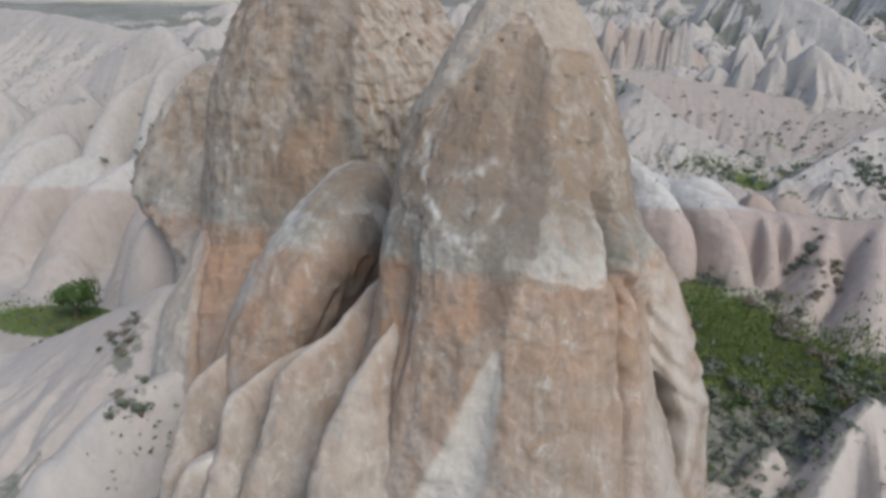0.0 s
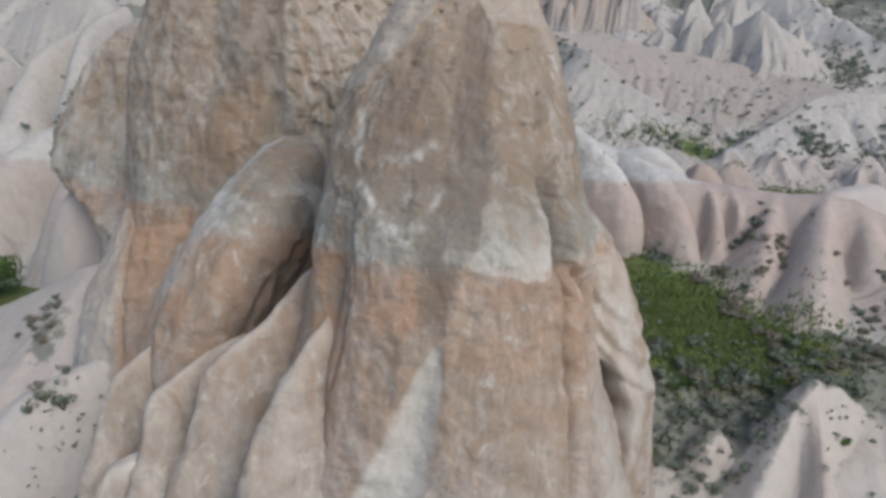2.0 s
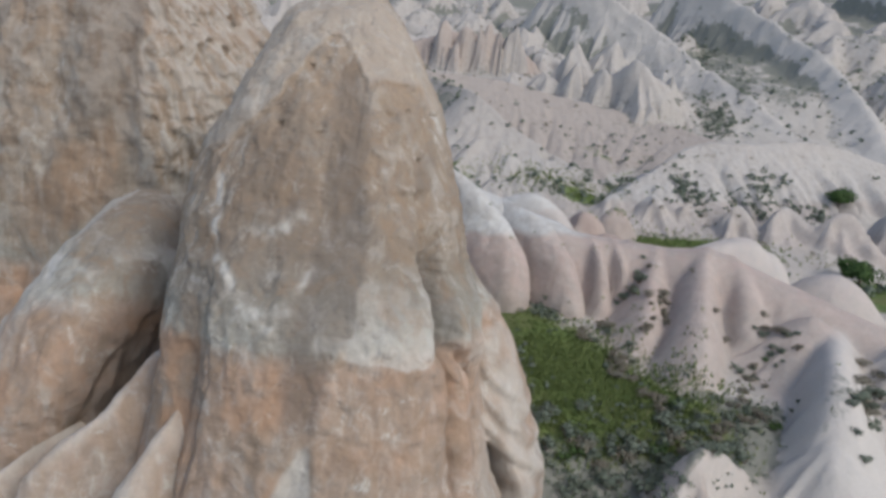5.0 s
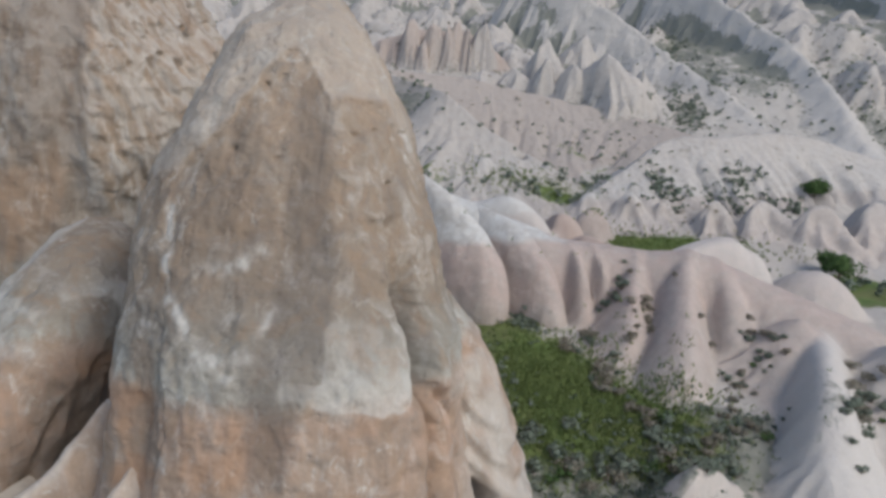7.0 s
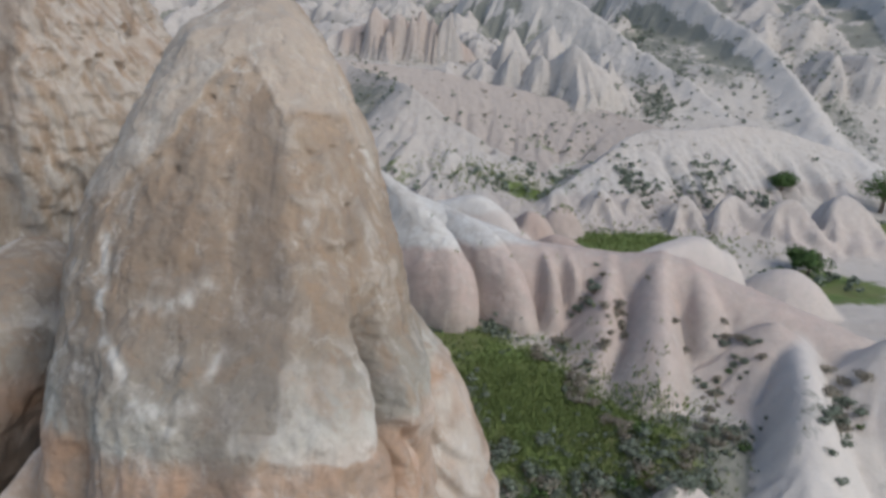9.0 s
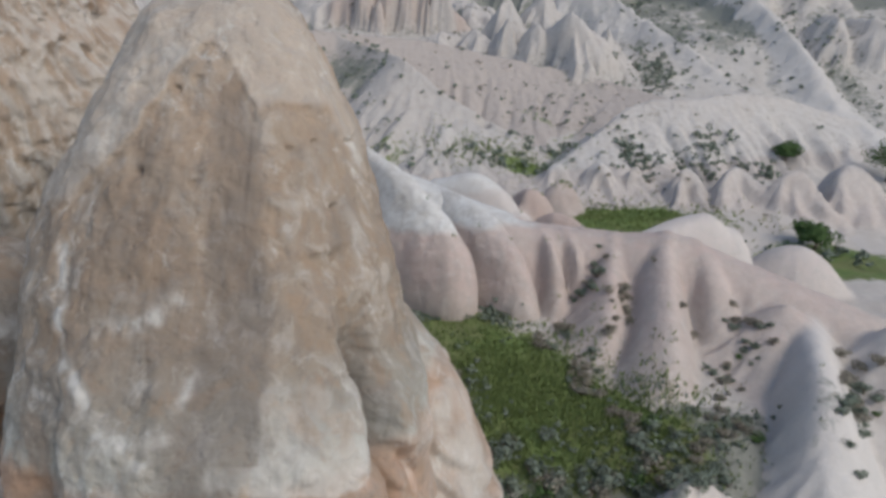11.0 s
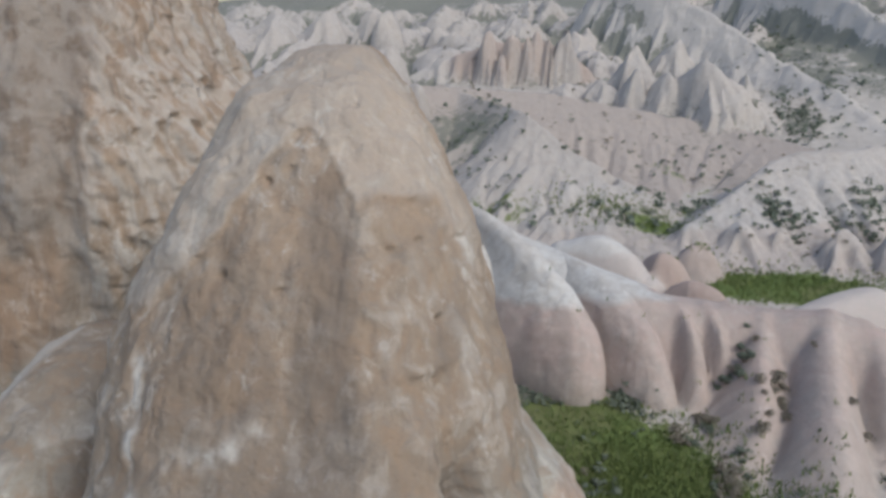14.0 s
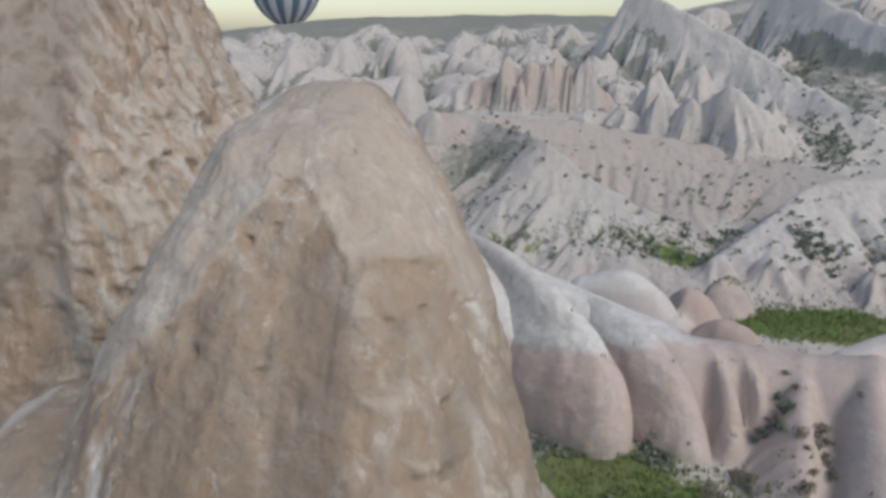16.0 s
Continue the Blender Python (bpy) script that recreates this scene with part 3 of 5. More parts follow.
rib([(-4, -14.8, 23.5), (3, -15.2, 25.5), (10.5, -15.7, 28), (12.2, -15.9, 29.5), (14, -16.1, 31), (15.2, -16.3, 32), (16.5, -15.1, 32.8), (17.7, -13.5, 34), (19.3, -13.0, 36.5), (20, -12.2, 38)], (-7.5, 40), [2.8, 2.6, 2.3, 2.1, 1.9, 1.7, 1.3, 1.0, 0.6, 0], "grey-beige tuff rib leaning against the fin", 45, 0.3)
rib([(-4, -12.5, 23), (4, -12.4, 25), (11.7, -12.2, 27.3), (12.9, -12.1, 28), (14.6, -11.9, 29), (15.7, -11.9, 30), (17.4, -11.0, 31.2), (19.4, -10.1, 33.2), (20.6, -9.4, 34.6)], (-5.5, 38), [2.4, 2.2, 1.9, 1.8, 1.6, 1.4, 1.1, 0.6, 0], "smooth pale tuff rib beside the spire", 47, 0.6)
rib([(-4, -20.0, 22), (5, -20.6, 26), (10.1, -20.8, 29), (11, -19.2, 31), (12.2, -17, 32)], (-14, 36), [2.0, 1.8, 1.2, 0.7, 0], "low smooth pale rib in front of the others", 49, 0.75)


# ---- the slab on the spire's flank, with its hollow ----
def slab_face(p, out, marks):
    x, y, z = p.T
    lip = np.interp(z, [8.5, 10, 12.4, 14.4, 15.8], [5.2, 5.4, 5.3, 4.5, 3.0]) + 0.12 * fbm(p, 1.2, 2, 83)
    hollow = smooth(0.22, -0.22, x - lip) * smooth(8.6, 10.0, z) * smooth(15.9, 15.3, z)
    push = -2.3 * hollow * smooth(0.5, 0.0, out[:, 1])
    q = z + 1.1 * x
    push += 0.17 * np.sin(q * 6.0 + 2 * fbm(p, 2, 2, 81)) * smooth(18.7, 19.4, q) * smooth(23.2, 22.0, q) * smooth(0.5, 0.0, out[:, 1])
    # the hollow's inner shade is painted darker here
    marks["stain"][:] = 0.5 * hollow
    marks["pale"][:] = 0.55 * smooth(-0.3, 0.4, fbm(p, 2, 3, 82))
    return push


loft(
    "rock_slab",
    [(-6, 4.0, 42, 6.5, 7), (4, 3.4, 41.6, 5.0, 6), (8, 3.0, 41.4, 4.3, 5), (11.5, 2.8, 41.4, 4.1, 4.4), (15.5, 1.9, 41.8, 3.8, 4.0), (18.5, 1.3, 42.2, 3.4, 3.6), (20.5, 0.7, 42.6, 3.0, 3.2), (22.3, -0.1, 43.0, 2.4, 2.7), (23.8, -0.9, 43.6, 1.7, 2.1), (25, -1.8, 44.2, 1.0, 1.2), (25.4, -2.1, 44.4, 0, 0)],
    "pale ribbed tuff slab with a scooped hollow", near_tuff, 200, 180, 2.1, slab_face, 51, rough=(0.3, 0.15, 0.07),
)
def toe_face(p, out, marks):
    x, y, z = p.T
    soft = fbm(p, (1.2, 1.2, 4), 3, 87)
    inner = smooth(-30.6, -29.4, x + 0.4 * soft - 0.15 * (12 - z))
    marks["rust"][:] = 0.55 * inner * smooth(18.2, 16.8, z + 1.2 * soft) * smooth(3, 8, z) * smooth(-0.7, 0.1, soft)
    marks["pale"][:] = np.clip(0.4 * (1 - inner) + 0.5 * smooth(17.6, 18.6, z + soft) * smooth(0.1, 0.5, fbm(p, (0.8, 0.8, 1.2), 4, 68, ridged=True)), 0, 1)
    push = crease(p, out, [(2, -27.4, 0.3), (9, -29.2, 0.6), (13, -30.0, 0.6), (17, -30.2, 0.3), (19, -30.2, 0.0)], 0.22)
    return push + 0.25 * fbm(p, (1.2, 1.2, 5), 3, 88, ridged=True)


loft(
    "rock_toe",
    [(-8, -28.6, 47.5, 9.0, 11), (0, -28.6, 49.2, 7.8, 9.4), (5, -28.4, 50.4, 7.3, 8.6), (10, -28.0, 51.6, 7.0, 8.0), (13, -27.4, 52.6, 6.7, 7.3), (16, -27.0, 54.2, 6.4, 7.2), (19, -26.5, 56.2, 6.0, 7.0), (22, -25.8, 58.5, 5.0, 6.2), (24, -25.4, 60, 0, 0)],
    "orange and grey foot of the tuff tower", near_tuff, 200, 260, 2.5, toe_face, 57, beds=True, rough=(0.45, 0.2, 0.09),
)
def shoulder_face(p, out, marks):
    marks["pale"][:] = 0.4 * smooth(-0.2, 0.5, fbm(p, (1.4, 1.4, 3), 4, 95)) + 0.12
    marks["stain"][:] = 0.15 * smooth(0.0, 0.5, fbm(p, (1.6, 1.6, 5), 3, 96))
    return 0.35 * fbm(p, (1.8, 1.8, 6), 3, 94, ridged=True)


loft(
    "rock_shoulder",
    [(-4, -33.5, 60, 6.5, 8), (4, -34, 60, 6.0, 7), (9, -34.8, 60.5, 5.6, 6.4), (12, -35.6, 61.4, 5.4, 6.2), (13.8, -37.4, 62.6, 5.9, 6.3), (15.2, -40.2, 64.4, 6.5, 6.3), (18, -41.5, 65.3, 6.5, 6), (22, -40.9, 65.8, 5.3, 5), (26, -40.2, 66, 3.5, 3.4), (28.3, -39.9, 66, 1.8, 2), (29.4, -39.8, 66, 0, 0)],
    "grey-brown rounded tuff shoulder", near_tuff, 220, 220, 2.2, shoulder_face, 53, beds=True, rough=(0.9, 0.4, 0.14),
)

# ---- the land: hollows, hills, ridges and buttresses in one unbroken surface ----
FORMS = []


def form(name, label, box, func, group="", bushy=0.0, red=0.0, rough=0.2, erode=1.0, white=0.0, dark=0.0):
    FORMS.append(dict(white=white, dark=dark, name=name, label=label, box=box, func=func, group=group, bushy=bushy, red=red, rough=rough, erode=erode))


def fall(a, p, foot):
    b = np.clip(a, 0, 1)
    return b ** p / (b ** p + (1 - b) ** foot + 1e-9) + 2.0 * np.clip(a - 1, 0, None)


def mound(name, label, x, y, top, base, rx, ry, turn=0.0, p=1.3, gullies=0.15, foot=1.3, lean=(0, 0), seed=0, count=1.6, wob=0.0, **kw):
    """A cone, dome or bulb: round or pointed by p, with gullies down its sides."""
    a = radians(turn)
    reach = 1.35 * max(rx, ry) + abs(lean[0]) + abs(lean[1])

    def func(gx, gy):
        dx, dy = gx - x, gy - y
        if wob:
            q = np.stack([gx, gy, 0 * gx], -1)
            dx = dx + wob * rx * (0.5 * fbm(q, rx, 3, seed + 1))
            dy = dy + wob * ry * (0.5 * fbm(q, ry, 3, seed + 2))
        u0, v0 = (dx * math.cos(a) + dy * math.sin(a)) / rx, (-dx * math.sin(a) + dy * math.cos(a)) / ry
        t0 = np.clip(1 - np.hypot(u0, v0), 0, 1)
        dx, dy = dx - lean[0] * t0, dy - lean[1] * t0
        u, v = (dx * math.cos(a) + dy * math.sin(a)) / rx, (-dx * math.sin(a) + dy * math.cos(a)) / ry
        t = np.hypot(u, v)
        k = count / np.maximum(t, 1e-3)
        cut = fbm(np.stack([u * k, v * k, 0.7 * t], -1) + 3.7 * seed, 1.0, 4, seed, 0.5, True)
        t = t / (1 + gullies * cut * smooth(0.02, 0.5, t))
        return top - (top - base) * fall(t, p, foot)

    form(name, label, (x - reach, x + reach, y - reach, y + reach), func, **kw)


def ridge(name, label, crest, base, front, back, p=1.1, lobe=6.0, depth=0.3, seed=0, blunt=0.04, foot=1.2, **kw):
    """A ridge along a crest of (x, y, z) with flanks down to base, cut by gullies, and round ends."""
    c = spline(crest, 12 * (len(crest) - 1) + 1)
    reach = 1.4 * max(front, back)
    step = np.diff(c[:, :2], axis=0)
    size = np.linalg.norm(step, axis=1)
    along = np.concatenate([[0], np.cumsum(size)])

    def func(gx, gy):
        best, s, top, side = np.full(len(gx), 1e9), np.zeros(len(gx)), np.zeros(len(gx)), np.ones(len(gx))
        for i in range(len(step)):
            dx, dy = gx - c[i, 0], gy - c[i, 1]
            k = np.clip((dx * step[i, 0] + dy * step[i, 1]) / size[i] ** 2, 0, 1)
            d = np.hypot(dx - k * step[i, 0], dy - k * step[i, 1])
            near = d < best
            best = np.where(near, d, best)
            s = np.where(near, along[i] + k * size[i], s)
            top = np.where(near, c[i, 2] + k * (c[i + 1, 2] - c[i, 2]), top)
            side = np.where(near, np.clip((dx * step[i, 1] - dy * step[i, 0]) / size[i] / np.maximum(d, 1e-3), -1, 1), side)
        width = back + (front - back) * (0.5 + 0.5 * side)
        v = best / width
        cut = fbm(np.stack([s / lobe + 0.6 * side, 3 * side, 0.5 * v], -1) + 5.1 * seed, 1.0, 4, seed, 0.5, True)
        v = v / (1 + depth * cut * smooth(0.0, 0.6, v))
        a = (np.sqrt(v * v + blunt * blunt) - blunt) / (math.sqrt(1 + blunt * blunt) - blunt)
        return top - (top - base) * fall(a, p, foot)

    form(name, label, (c[:, 0].min() - reach, c[:, 0].max() + reach, c[:, 1].min() - reach, c[:, 1].max() + reach), func, **kw)


# the pink and white buttresses across the valley
SMOOTH = dict(rough=0.06, erode=0.12)
BUT = "pink and white buttresses"
ridge("rock_ridge", "long tuff ridge with white top and pink flank", [(-18, 83, 23.4), (-4, 78.6, 21.0), (2.2, 76, 19.4), (6, 73.6, 18.6), (8.5, 72, 18.2), (10.7, 70.3, 17.8), (15.2, 69.5, 17.5), (19, 68.4, 17.6), (22.9, 67.2, 18.0), (27.5, 65, 16.8), (34, 61, 15.0), (44, 55, 11)], 10.5, 4.4, 9, 1.6, 4, 0.3, 3, 0.15, 0.7, rough=0.1, erode=0.2)


def buttress(label, noses, back, widths, seed, square=2.7):
    """A bulging rib running out from the ridge: noses (height, x, y) from foot to crest, and its root."""
    rows = []
    for (z, nx, ny), w in zip(noses, widths):
        rows.append((z, (nx + back[0]) / 2, (ny + back[1]) / 2, w, math.hypot(nx - back[0], ny - back[1]) / 2))
    z, nx, ny = noses[len(noses) // 2]
    along = math.degrees(math.atan2(ny - back[1], nx - back[0])) + 90

    def face(p, out, marks):
        marks["stain"][:] = 0.3 * smooth(0.1, 0.6, fbm(p, (1.5, 1.5, 5), 3, seed + 3))
        return 0.12 * fbm(p, (1.6, 1.6, 7), 3, seed + 4)

    return loft("rock_buttress", rows, label, far_tuff, 150, 150, square, face, seed, rough=(0.3, 0.05, 0.03), group=BUT, beds="white", turn=along)


buttress("smooth bulging buttress, white above and pink below", [(7, 6.0, 64.0), (10.5, 6.0, 63.8), (12, 6.3, 63.6), (14, 6.4, 63.9), (16, 6.1, 64.9), (17.5, 5.5, 66.4), (18.5, 4.9, 67.6), (19.5, 3.9, 69), (20.5, 2.6, 70.6), (21.5, 0.4, 73), (22.2, -1.8, 75.5), (22.4, -3, 77)], (-6, 81), [2.5, 2.8, 2.95, 2.9, 2.6, 2.2, 1.85, 1.5, 1.2, 0.9, 0.5, 0], 61)
buttress("narrow bulging buttress, white above and pink below", [(7, 11.4, 63.4), (10, 11.6, 63.2), (12, 11.6, 63.4), (13.5, 11.3, 64), (15, 10.9, 65), (16.5, 10.4, 66.2), (17.5, 9.8, 67.6), (18.3, 9, 69.5), (18.8, 7.5, 71.5), (19.0, 6.5, 73)], (2.5, 79), [2.2, 2.3, 2.3, 2.15, 1.95, 1.75, 1.5, 1.15, 0.6, 0], 62)
buttress("smooth buttress, white above and pink below", [(7, 1.3, 69.4), (10.5, 1.3, 69.4), (14, 1.2, 69.5), (17, 0.3, 70.4), (18.5, -0.8, 71.5), (20, -2.2, 73), (21.5, -4, 75), (22.6, -6, 78), (22.8, -7, 80)], (-10, 86), [2.6, 2.7, 2.7, 2.4, 2.0, 1.6, 1.1, 0.5, 0], 60)
for n, (nx, ny, w) in enumerate([(13.4, 64.6, 1.5), (15.3, 64.8, 1.2), (17.0, 65.6, 1.1)]):
    ridge("rock_buttress", "low rounded pink buttress on the ridge", [(nx - 0.6, ny + 5, 17.7), (nx - 0.1, ny + 2.4, 17.0), (nx + 0.2, ny + 0.9, 15.7), (nx + 0.3, ny, 14.0)], 10.5, w, w, 2.0, 9, 0.08, 64 + n, 0.08, 0.6, group=BUT, red=0.15, **SMOOTH)
ridge("rock_fan", "pale pink eroded slope under the ridge", [(18.6, 68.6, 17.7), (17.6, 65, 16.3), (16.6, 61, 14.4), (15.8, 57.8, 12.4), (15.6, 56, 11.4)], 9.5, 5.6, 5.2, 1.0, 2.6, 0.22, 71, 0.2, 1.1, rough=0.12, erode=1.5)
ridge("rock_spur", "smooth pale spur with a rounded nose", [(22.8, 68, 18.3), (21.9, 65.4, 17.7), (20.9, 61.4, 16.2), (19.8, 57.2, 14.8), (19.0, 54.6, 13.4)], 9.6, 4.6, 3.0, 1.35, 14, 0.05, 5, 0.16, 0.55, **SMOOTH)
ridge("rock_spur", "rounded pink spur beside the pale one", [(24.6, 67.4, 17.9), (25.0, 65, 17.2), (25.2, 62.6, 15.8), (25.0, 60.8, 14.0)], 10.0, 2.4, 2.8, 1.9, 14, 0.06, 6, 0.2, 0.55, **SMOOTH)
mound("rock_slope", "low pinkish slope between the spurs", 28.4, 58.6, 15.9, 10.8, 8.0, 9.0, 0, 1.1, 0.12, 1.2, (1, 2), 72, 2.4, rough=0.1, erode=0.9)
ridge("rock_dome", "smooth broad white tuff dome", [(23.2, 72.6, 16.6), (26.2, 73.8, 17.5), (28.8, 74.4, 17.7), (30.6, 74.4, 16.6)], 10, 4.0, 4.0, 1.8, 9, 0.05, 73, 0.15, 0.6, white=0.5, **SMOOTH)
mound("rock_dome", "low pinkish tuff dome", 37.6, 74.5, 15.0, 6.5, 8.4, 6.4, -15, 1.9, 0.05, 0.7, (0, 0), 74, white=0.3, **SMOOTH)
ridge("rock_rib", "pale lit rib of tuff beside the gully", [(31.5, 61, 14.6), (29.2, 56.5, 15.2), (27.4, 52.4, 15.5), (26.2, 49, 14.6), (25.2, 46.6, 12.6)], 9, 3.2, 4.6, 1.5, 4, 0.15, 7, 0.12, 0.9, white=0.6, rough=0.14, erode=0.8)
mound("rock_slope", "broad pinkish tuff slope", 36, 55, 16.8, 3, 13, 14, 20, 1.1, 0.2, 1.1, (0, 2), 75, 2.2, white=0.35, rough=0.12, erode=0.8)
ridge("rock_ridge", "pale tuff ridge by the meadow", [(20.0, 46.6, 10.4), (18.2, 45.6, 12.0), (16.3, 44.1, 12.7), (14.4, 41.4, 10.4), (12.6, 38.0, 7.4), (10.0, 33.6, 3.4), (6, 28.5, -2)], -2, 9.5, 6.0, 1.05, 3.2, 0.3, 9, 0.06, 1.1, white=0.3, rough=0.15, erode=1.2)
ridge("rock_rib", "short pale rib below the meadow ridge", [(16.2, 43.6, 12.4), (16.6, 40.4, 9.8), (16.8, 36.5, 6.0)], -2, 3.4, 3.4, 1.1, 5, 0.15, 10, 0.1, 1.0, rough=0.12, erode=0.8)
mound("rock_boulder", "pale boulder among the scrub", 11.2, 42.6, 9.8, 5, 3.4, 2.8, 0, 1.3, 0.3, 1.1, (0, 0), 76, wob=0.8, rough=0.12)

# boulders and hills beyond
VB = "valley boulders"
ridge("boulder", "white lichen-tinged slab-like boulder", [(5.6, 89.8, 15.6), (9.3, 88.6, 16.7), (12.2, 87.4, 15.2), (13.6, 86.6, 13.4)], 9.8, 2.6, 2.8, 2.4, 5, 0.12, 81, 0.15, 0.5, white=0.5, group=VB, **SMOOTH)
ridge("boulder", "white rounded boulder behind the buttresses", [(0, 86, 16.8), (4, 83.6, 15.8), (7.5, 81.4, 14.6), (10, 79.8, 13.4)], 9.5, 2.2, 2.4, 1.8, 4, 0.3, 82, 0.1, 0.7, white=0.5, group=VB, **SMOOTH)
mound("boulder", "red-brown rounded boulder on the valley side", 15.8, 89.8, 15.1, 10.2, 3.0, 2.6, -20, 2.4, 0.1, 0.4, (-0.6, 0), 83, wob=0.6, red=0.6, dark=0.2, group=VB, **SMOOTH)
mound("boulder", "long low red-brown boulder", 17.8, 83.8, 14.2, 10.6, 3.6, 2.3, -25, 2.6, 0.1, 0.35, (-0.5, 0), 84, wob=0.5, red=0.5, dark=0.2, group=VB, **SMOOTH)
mound("boulder", "brownish pink boulder by the second meadow", 20.4, 96.5, 14.0, 9.8, 3.0, 2.6, 20, 2.2, 0.12, 0.5, (0, 0), 85, wob=0.7, red=0.4, dark=0.15, group=VB, **SMOOTH)
ridge("rock_pyramid", "pale fluted pyramid spur of tuff", [(-10, 140, 25.4), (-5, 133.5, 24.6), (-1.0, 127.5, 24.3), (1.8, 122, 24.0), (7.4, 118.5, 20.2), (14, 115.5, 17.0), (22.5, 112.5, 13.0)], 9.5, 17, 10, 0.95, 9, 0.7, 26, 0.015, 1.3, bushy=0.35, dark=0.3, rough=0.3, erode=1.0)
mound("rock_buttress", "smooth white buttress at the foot of the hill", 8.6, 109.5, 16.8, 9, 5.2, 6.0, 0, 1.7, 0.12, 0.8, (-1.4, 3), 92, wob=0.8, rough=0.1, erode=0.4)
mound("rock_buttress", "small white ribbed buttress", 0.6, 107.5, 15.6, 8.5, 4.6, 6.0, 0, 1.2, 0.25, 1.1, (0, 3), 93, wob=0.8, rough=0.12)
mound("rock_buttress", "low white buttress by the hollow", 15.4, 111.5, 15.0, 9, 4.6, 4.4, 20, 1.5, 0.2, 1.0, (0, 1), 94, wob=0.8, rough=0.1)
ridge("rock_ridge", "long brown scrubby tuff ridge", [(-24, 137, 26.5), (-7, 141, 25.4), (4.5, 142, 24.8), (17, 141, 23.0), (32.7, 138, 20.8), (44.6, 129, 18.6), (54, 119, 14)], 11.5, 25, 12, 1.0, 11, 0.35, 11, 0.03, 1.2, bushy=0.7, red=0.3, dark=0.65, rough=0.25, erode=0.5)
ridge("rock_ridge", "white scrubby tuff slope", [(18, 103, 11.5), (27, 110, 16.5), (34.8, 117, 20.2), (43, 119, 21.0), (56, 124, 21.4), (72, 126, 18)], 8.5, 18, 9, 1.05, 9, 0.5, 13, 0.03, 1.2, bushy=0.5, rough=0.3, erode=0.9)
for n, (bx, by, top, rx, ry) in enumerate([(21.0, 102.4, 14.4, 3.6, 4.4), (26.6, 101.4, 14.8, 3.6, 4.6), (31.6, 100.6, 14.2, 3.2, 4.6), (36.8, 99.6, 15.0, 3.8, 5.0), (43.2, 98, 15.4, 4.2, 5.6), (50.5, 97, 16.0, 4.8, 6.4), (58, 99, 16.6, 5.2, 6.6)]):
    mound("rock_buttress", "pinkish rounded buttress below the white slope", bx, by, top, 8.0, rx * 1.1, ry, 8 * n - 20, 2.1, 0.3, 0.7, (0, 3), 100 + n, 1.4, wob=0.9, rough=0.12, erode=0.6, group="buttresses below the slope")
ridge("rock_ridge", "red-brown fluted base under the columns", [(-12, 168, 29), (-4, 167.5, 31), (4, 168, 31.4), (10, 167, 29)], 19, 4.5, 8, 1.8, 2.2, 0.35, 118, 0.05, 0.6, red=0.8, dark=0.3, rough=0.2, erode=0.2)
for n, (bx, by, top, r) in enumerate([(-6.3, 164.6, 33.8, 2.4), (-3.7, 162.4, 29.6, 1.7), (-1.5, 164.8, 32.9, 1.9), (0.9, 164.0, 33.6, 1.6), (3.1, 164.8, 34.3, 1.6), (5.0, 164.2, 33.0, 1.5), (8.6, 165, 34.0, 2.6)]):
    mound("rock_column", "slim red-brown tuff column with pale tip", bx, by, top, 19, r * 1.15, r * (1.1 + 0.3 * (n % 3)), 40 * n, 2.0 + 0.3 * (n % 3), 0.4, 0.5, (0.3 * (n % 2), 0), 120 + n, wob=0.7, red=0.6 if n < 6 else 0.1, rough=0.2, erode=0.1, group="columns")
for n, (bx, by, top, r, p) in enumerate([(20.6, 157, 32.0, 5.4, 1.1), (20.3, 150, 29.0, 3.6, 1.5), (25.0, 148, 28.3, 3.6, 1.4), (31.8, 146, 30.8, 7.6, 1.2), (14.6, 152, 26.2, 4.4, 1.6), (9, 154, 25.4, 4.6, 1.6), (39.4, 150, 28.2, 5.4, 1.1), (28, 161, 33.4, 6.4, 1.2), (-19.9, 137, 32.4, 5.6, 1.7), (-16.4, 133.0, 27.2, 3.0, 2.0),
                                         (-25.5, 140, 29.2, 6.0, 1.4), (-53.7, 180, 34.4, 8.0, 1.25), (-44.2, 190, 37.0, 7.6, 1.4), (-29.8, 185, 37.8, 4.8, 1.8), (-34.6, 187, 37.2, 5.0, 1.6), (-66, 170, 33.4, 6.4, 1.5), (-60.5, 160, 29.0, 7.4, 1.3), (-73, 176, 34.4, 7, 1.6), (-78, 205, 37.4, 12, 1.2), (-64, 207, 37.0, 10, 1.4), (-50, 158, 27.8, 8, 1.2), (-39, 160, 28.2, 7, 1.1), (-29, 155, 27.2, 7, 1.2)]):
    mound("rock_cone", "pale pointed tuff cone", bx, by, top, float(height(bx, by)) - 2, r * 1.3, r * (0.9 + 0.4 * ((n * 7) % 5) / 4), 37 * n, p, 0.45, 0.9, (0, 0), 140 + n, 1.3, wob=0.8, rough=0.4, erode=0.9, group="far cones")
ridge("rock_ridge", "tall pale grey tuff ridge", [(20, 204, 48), (30, 192, 43), (41, 180, 35.6), (49, 167, 29), (55, 152, 24.5), (60, 138, 19)], 15, 16, 18, 1.0, 9, 0.4, 15, 0.03, 1.2, bushy=0.1, white=0.25, rough=0.4, erode=0.5)
ridge("rock_ridge", "broad pale tuff shoulder with scrub", [(55, 220, 53), (64, 198, 44), (71, 175, 36.5), (73.5, 152, 28.5), (72, 130, 19)], 13, 18, 16, 1.0, 9, 0.4, 17, 0.03, 1.2, bushy=0.1, white=0.3, rough=0.4, erode=0.5)
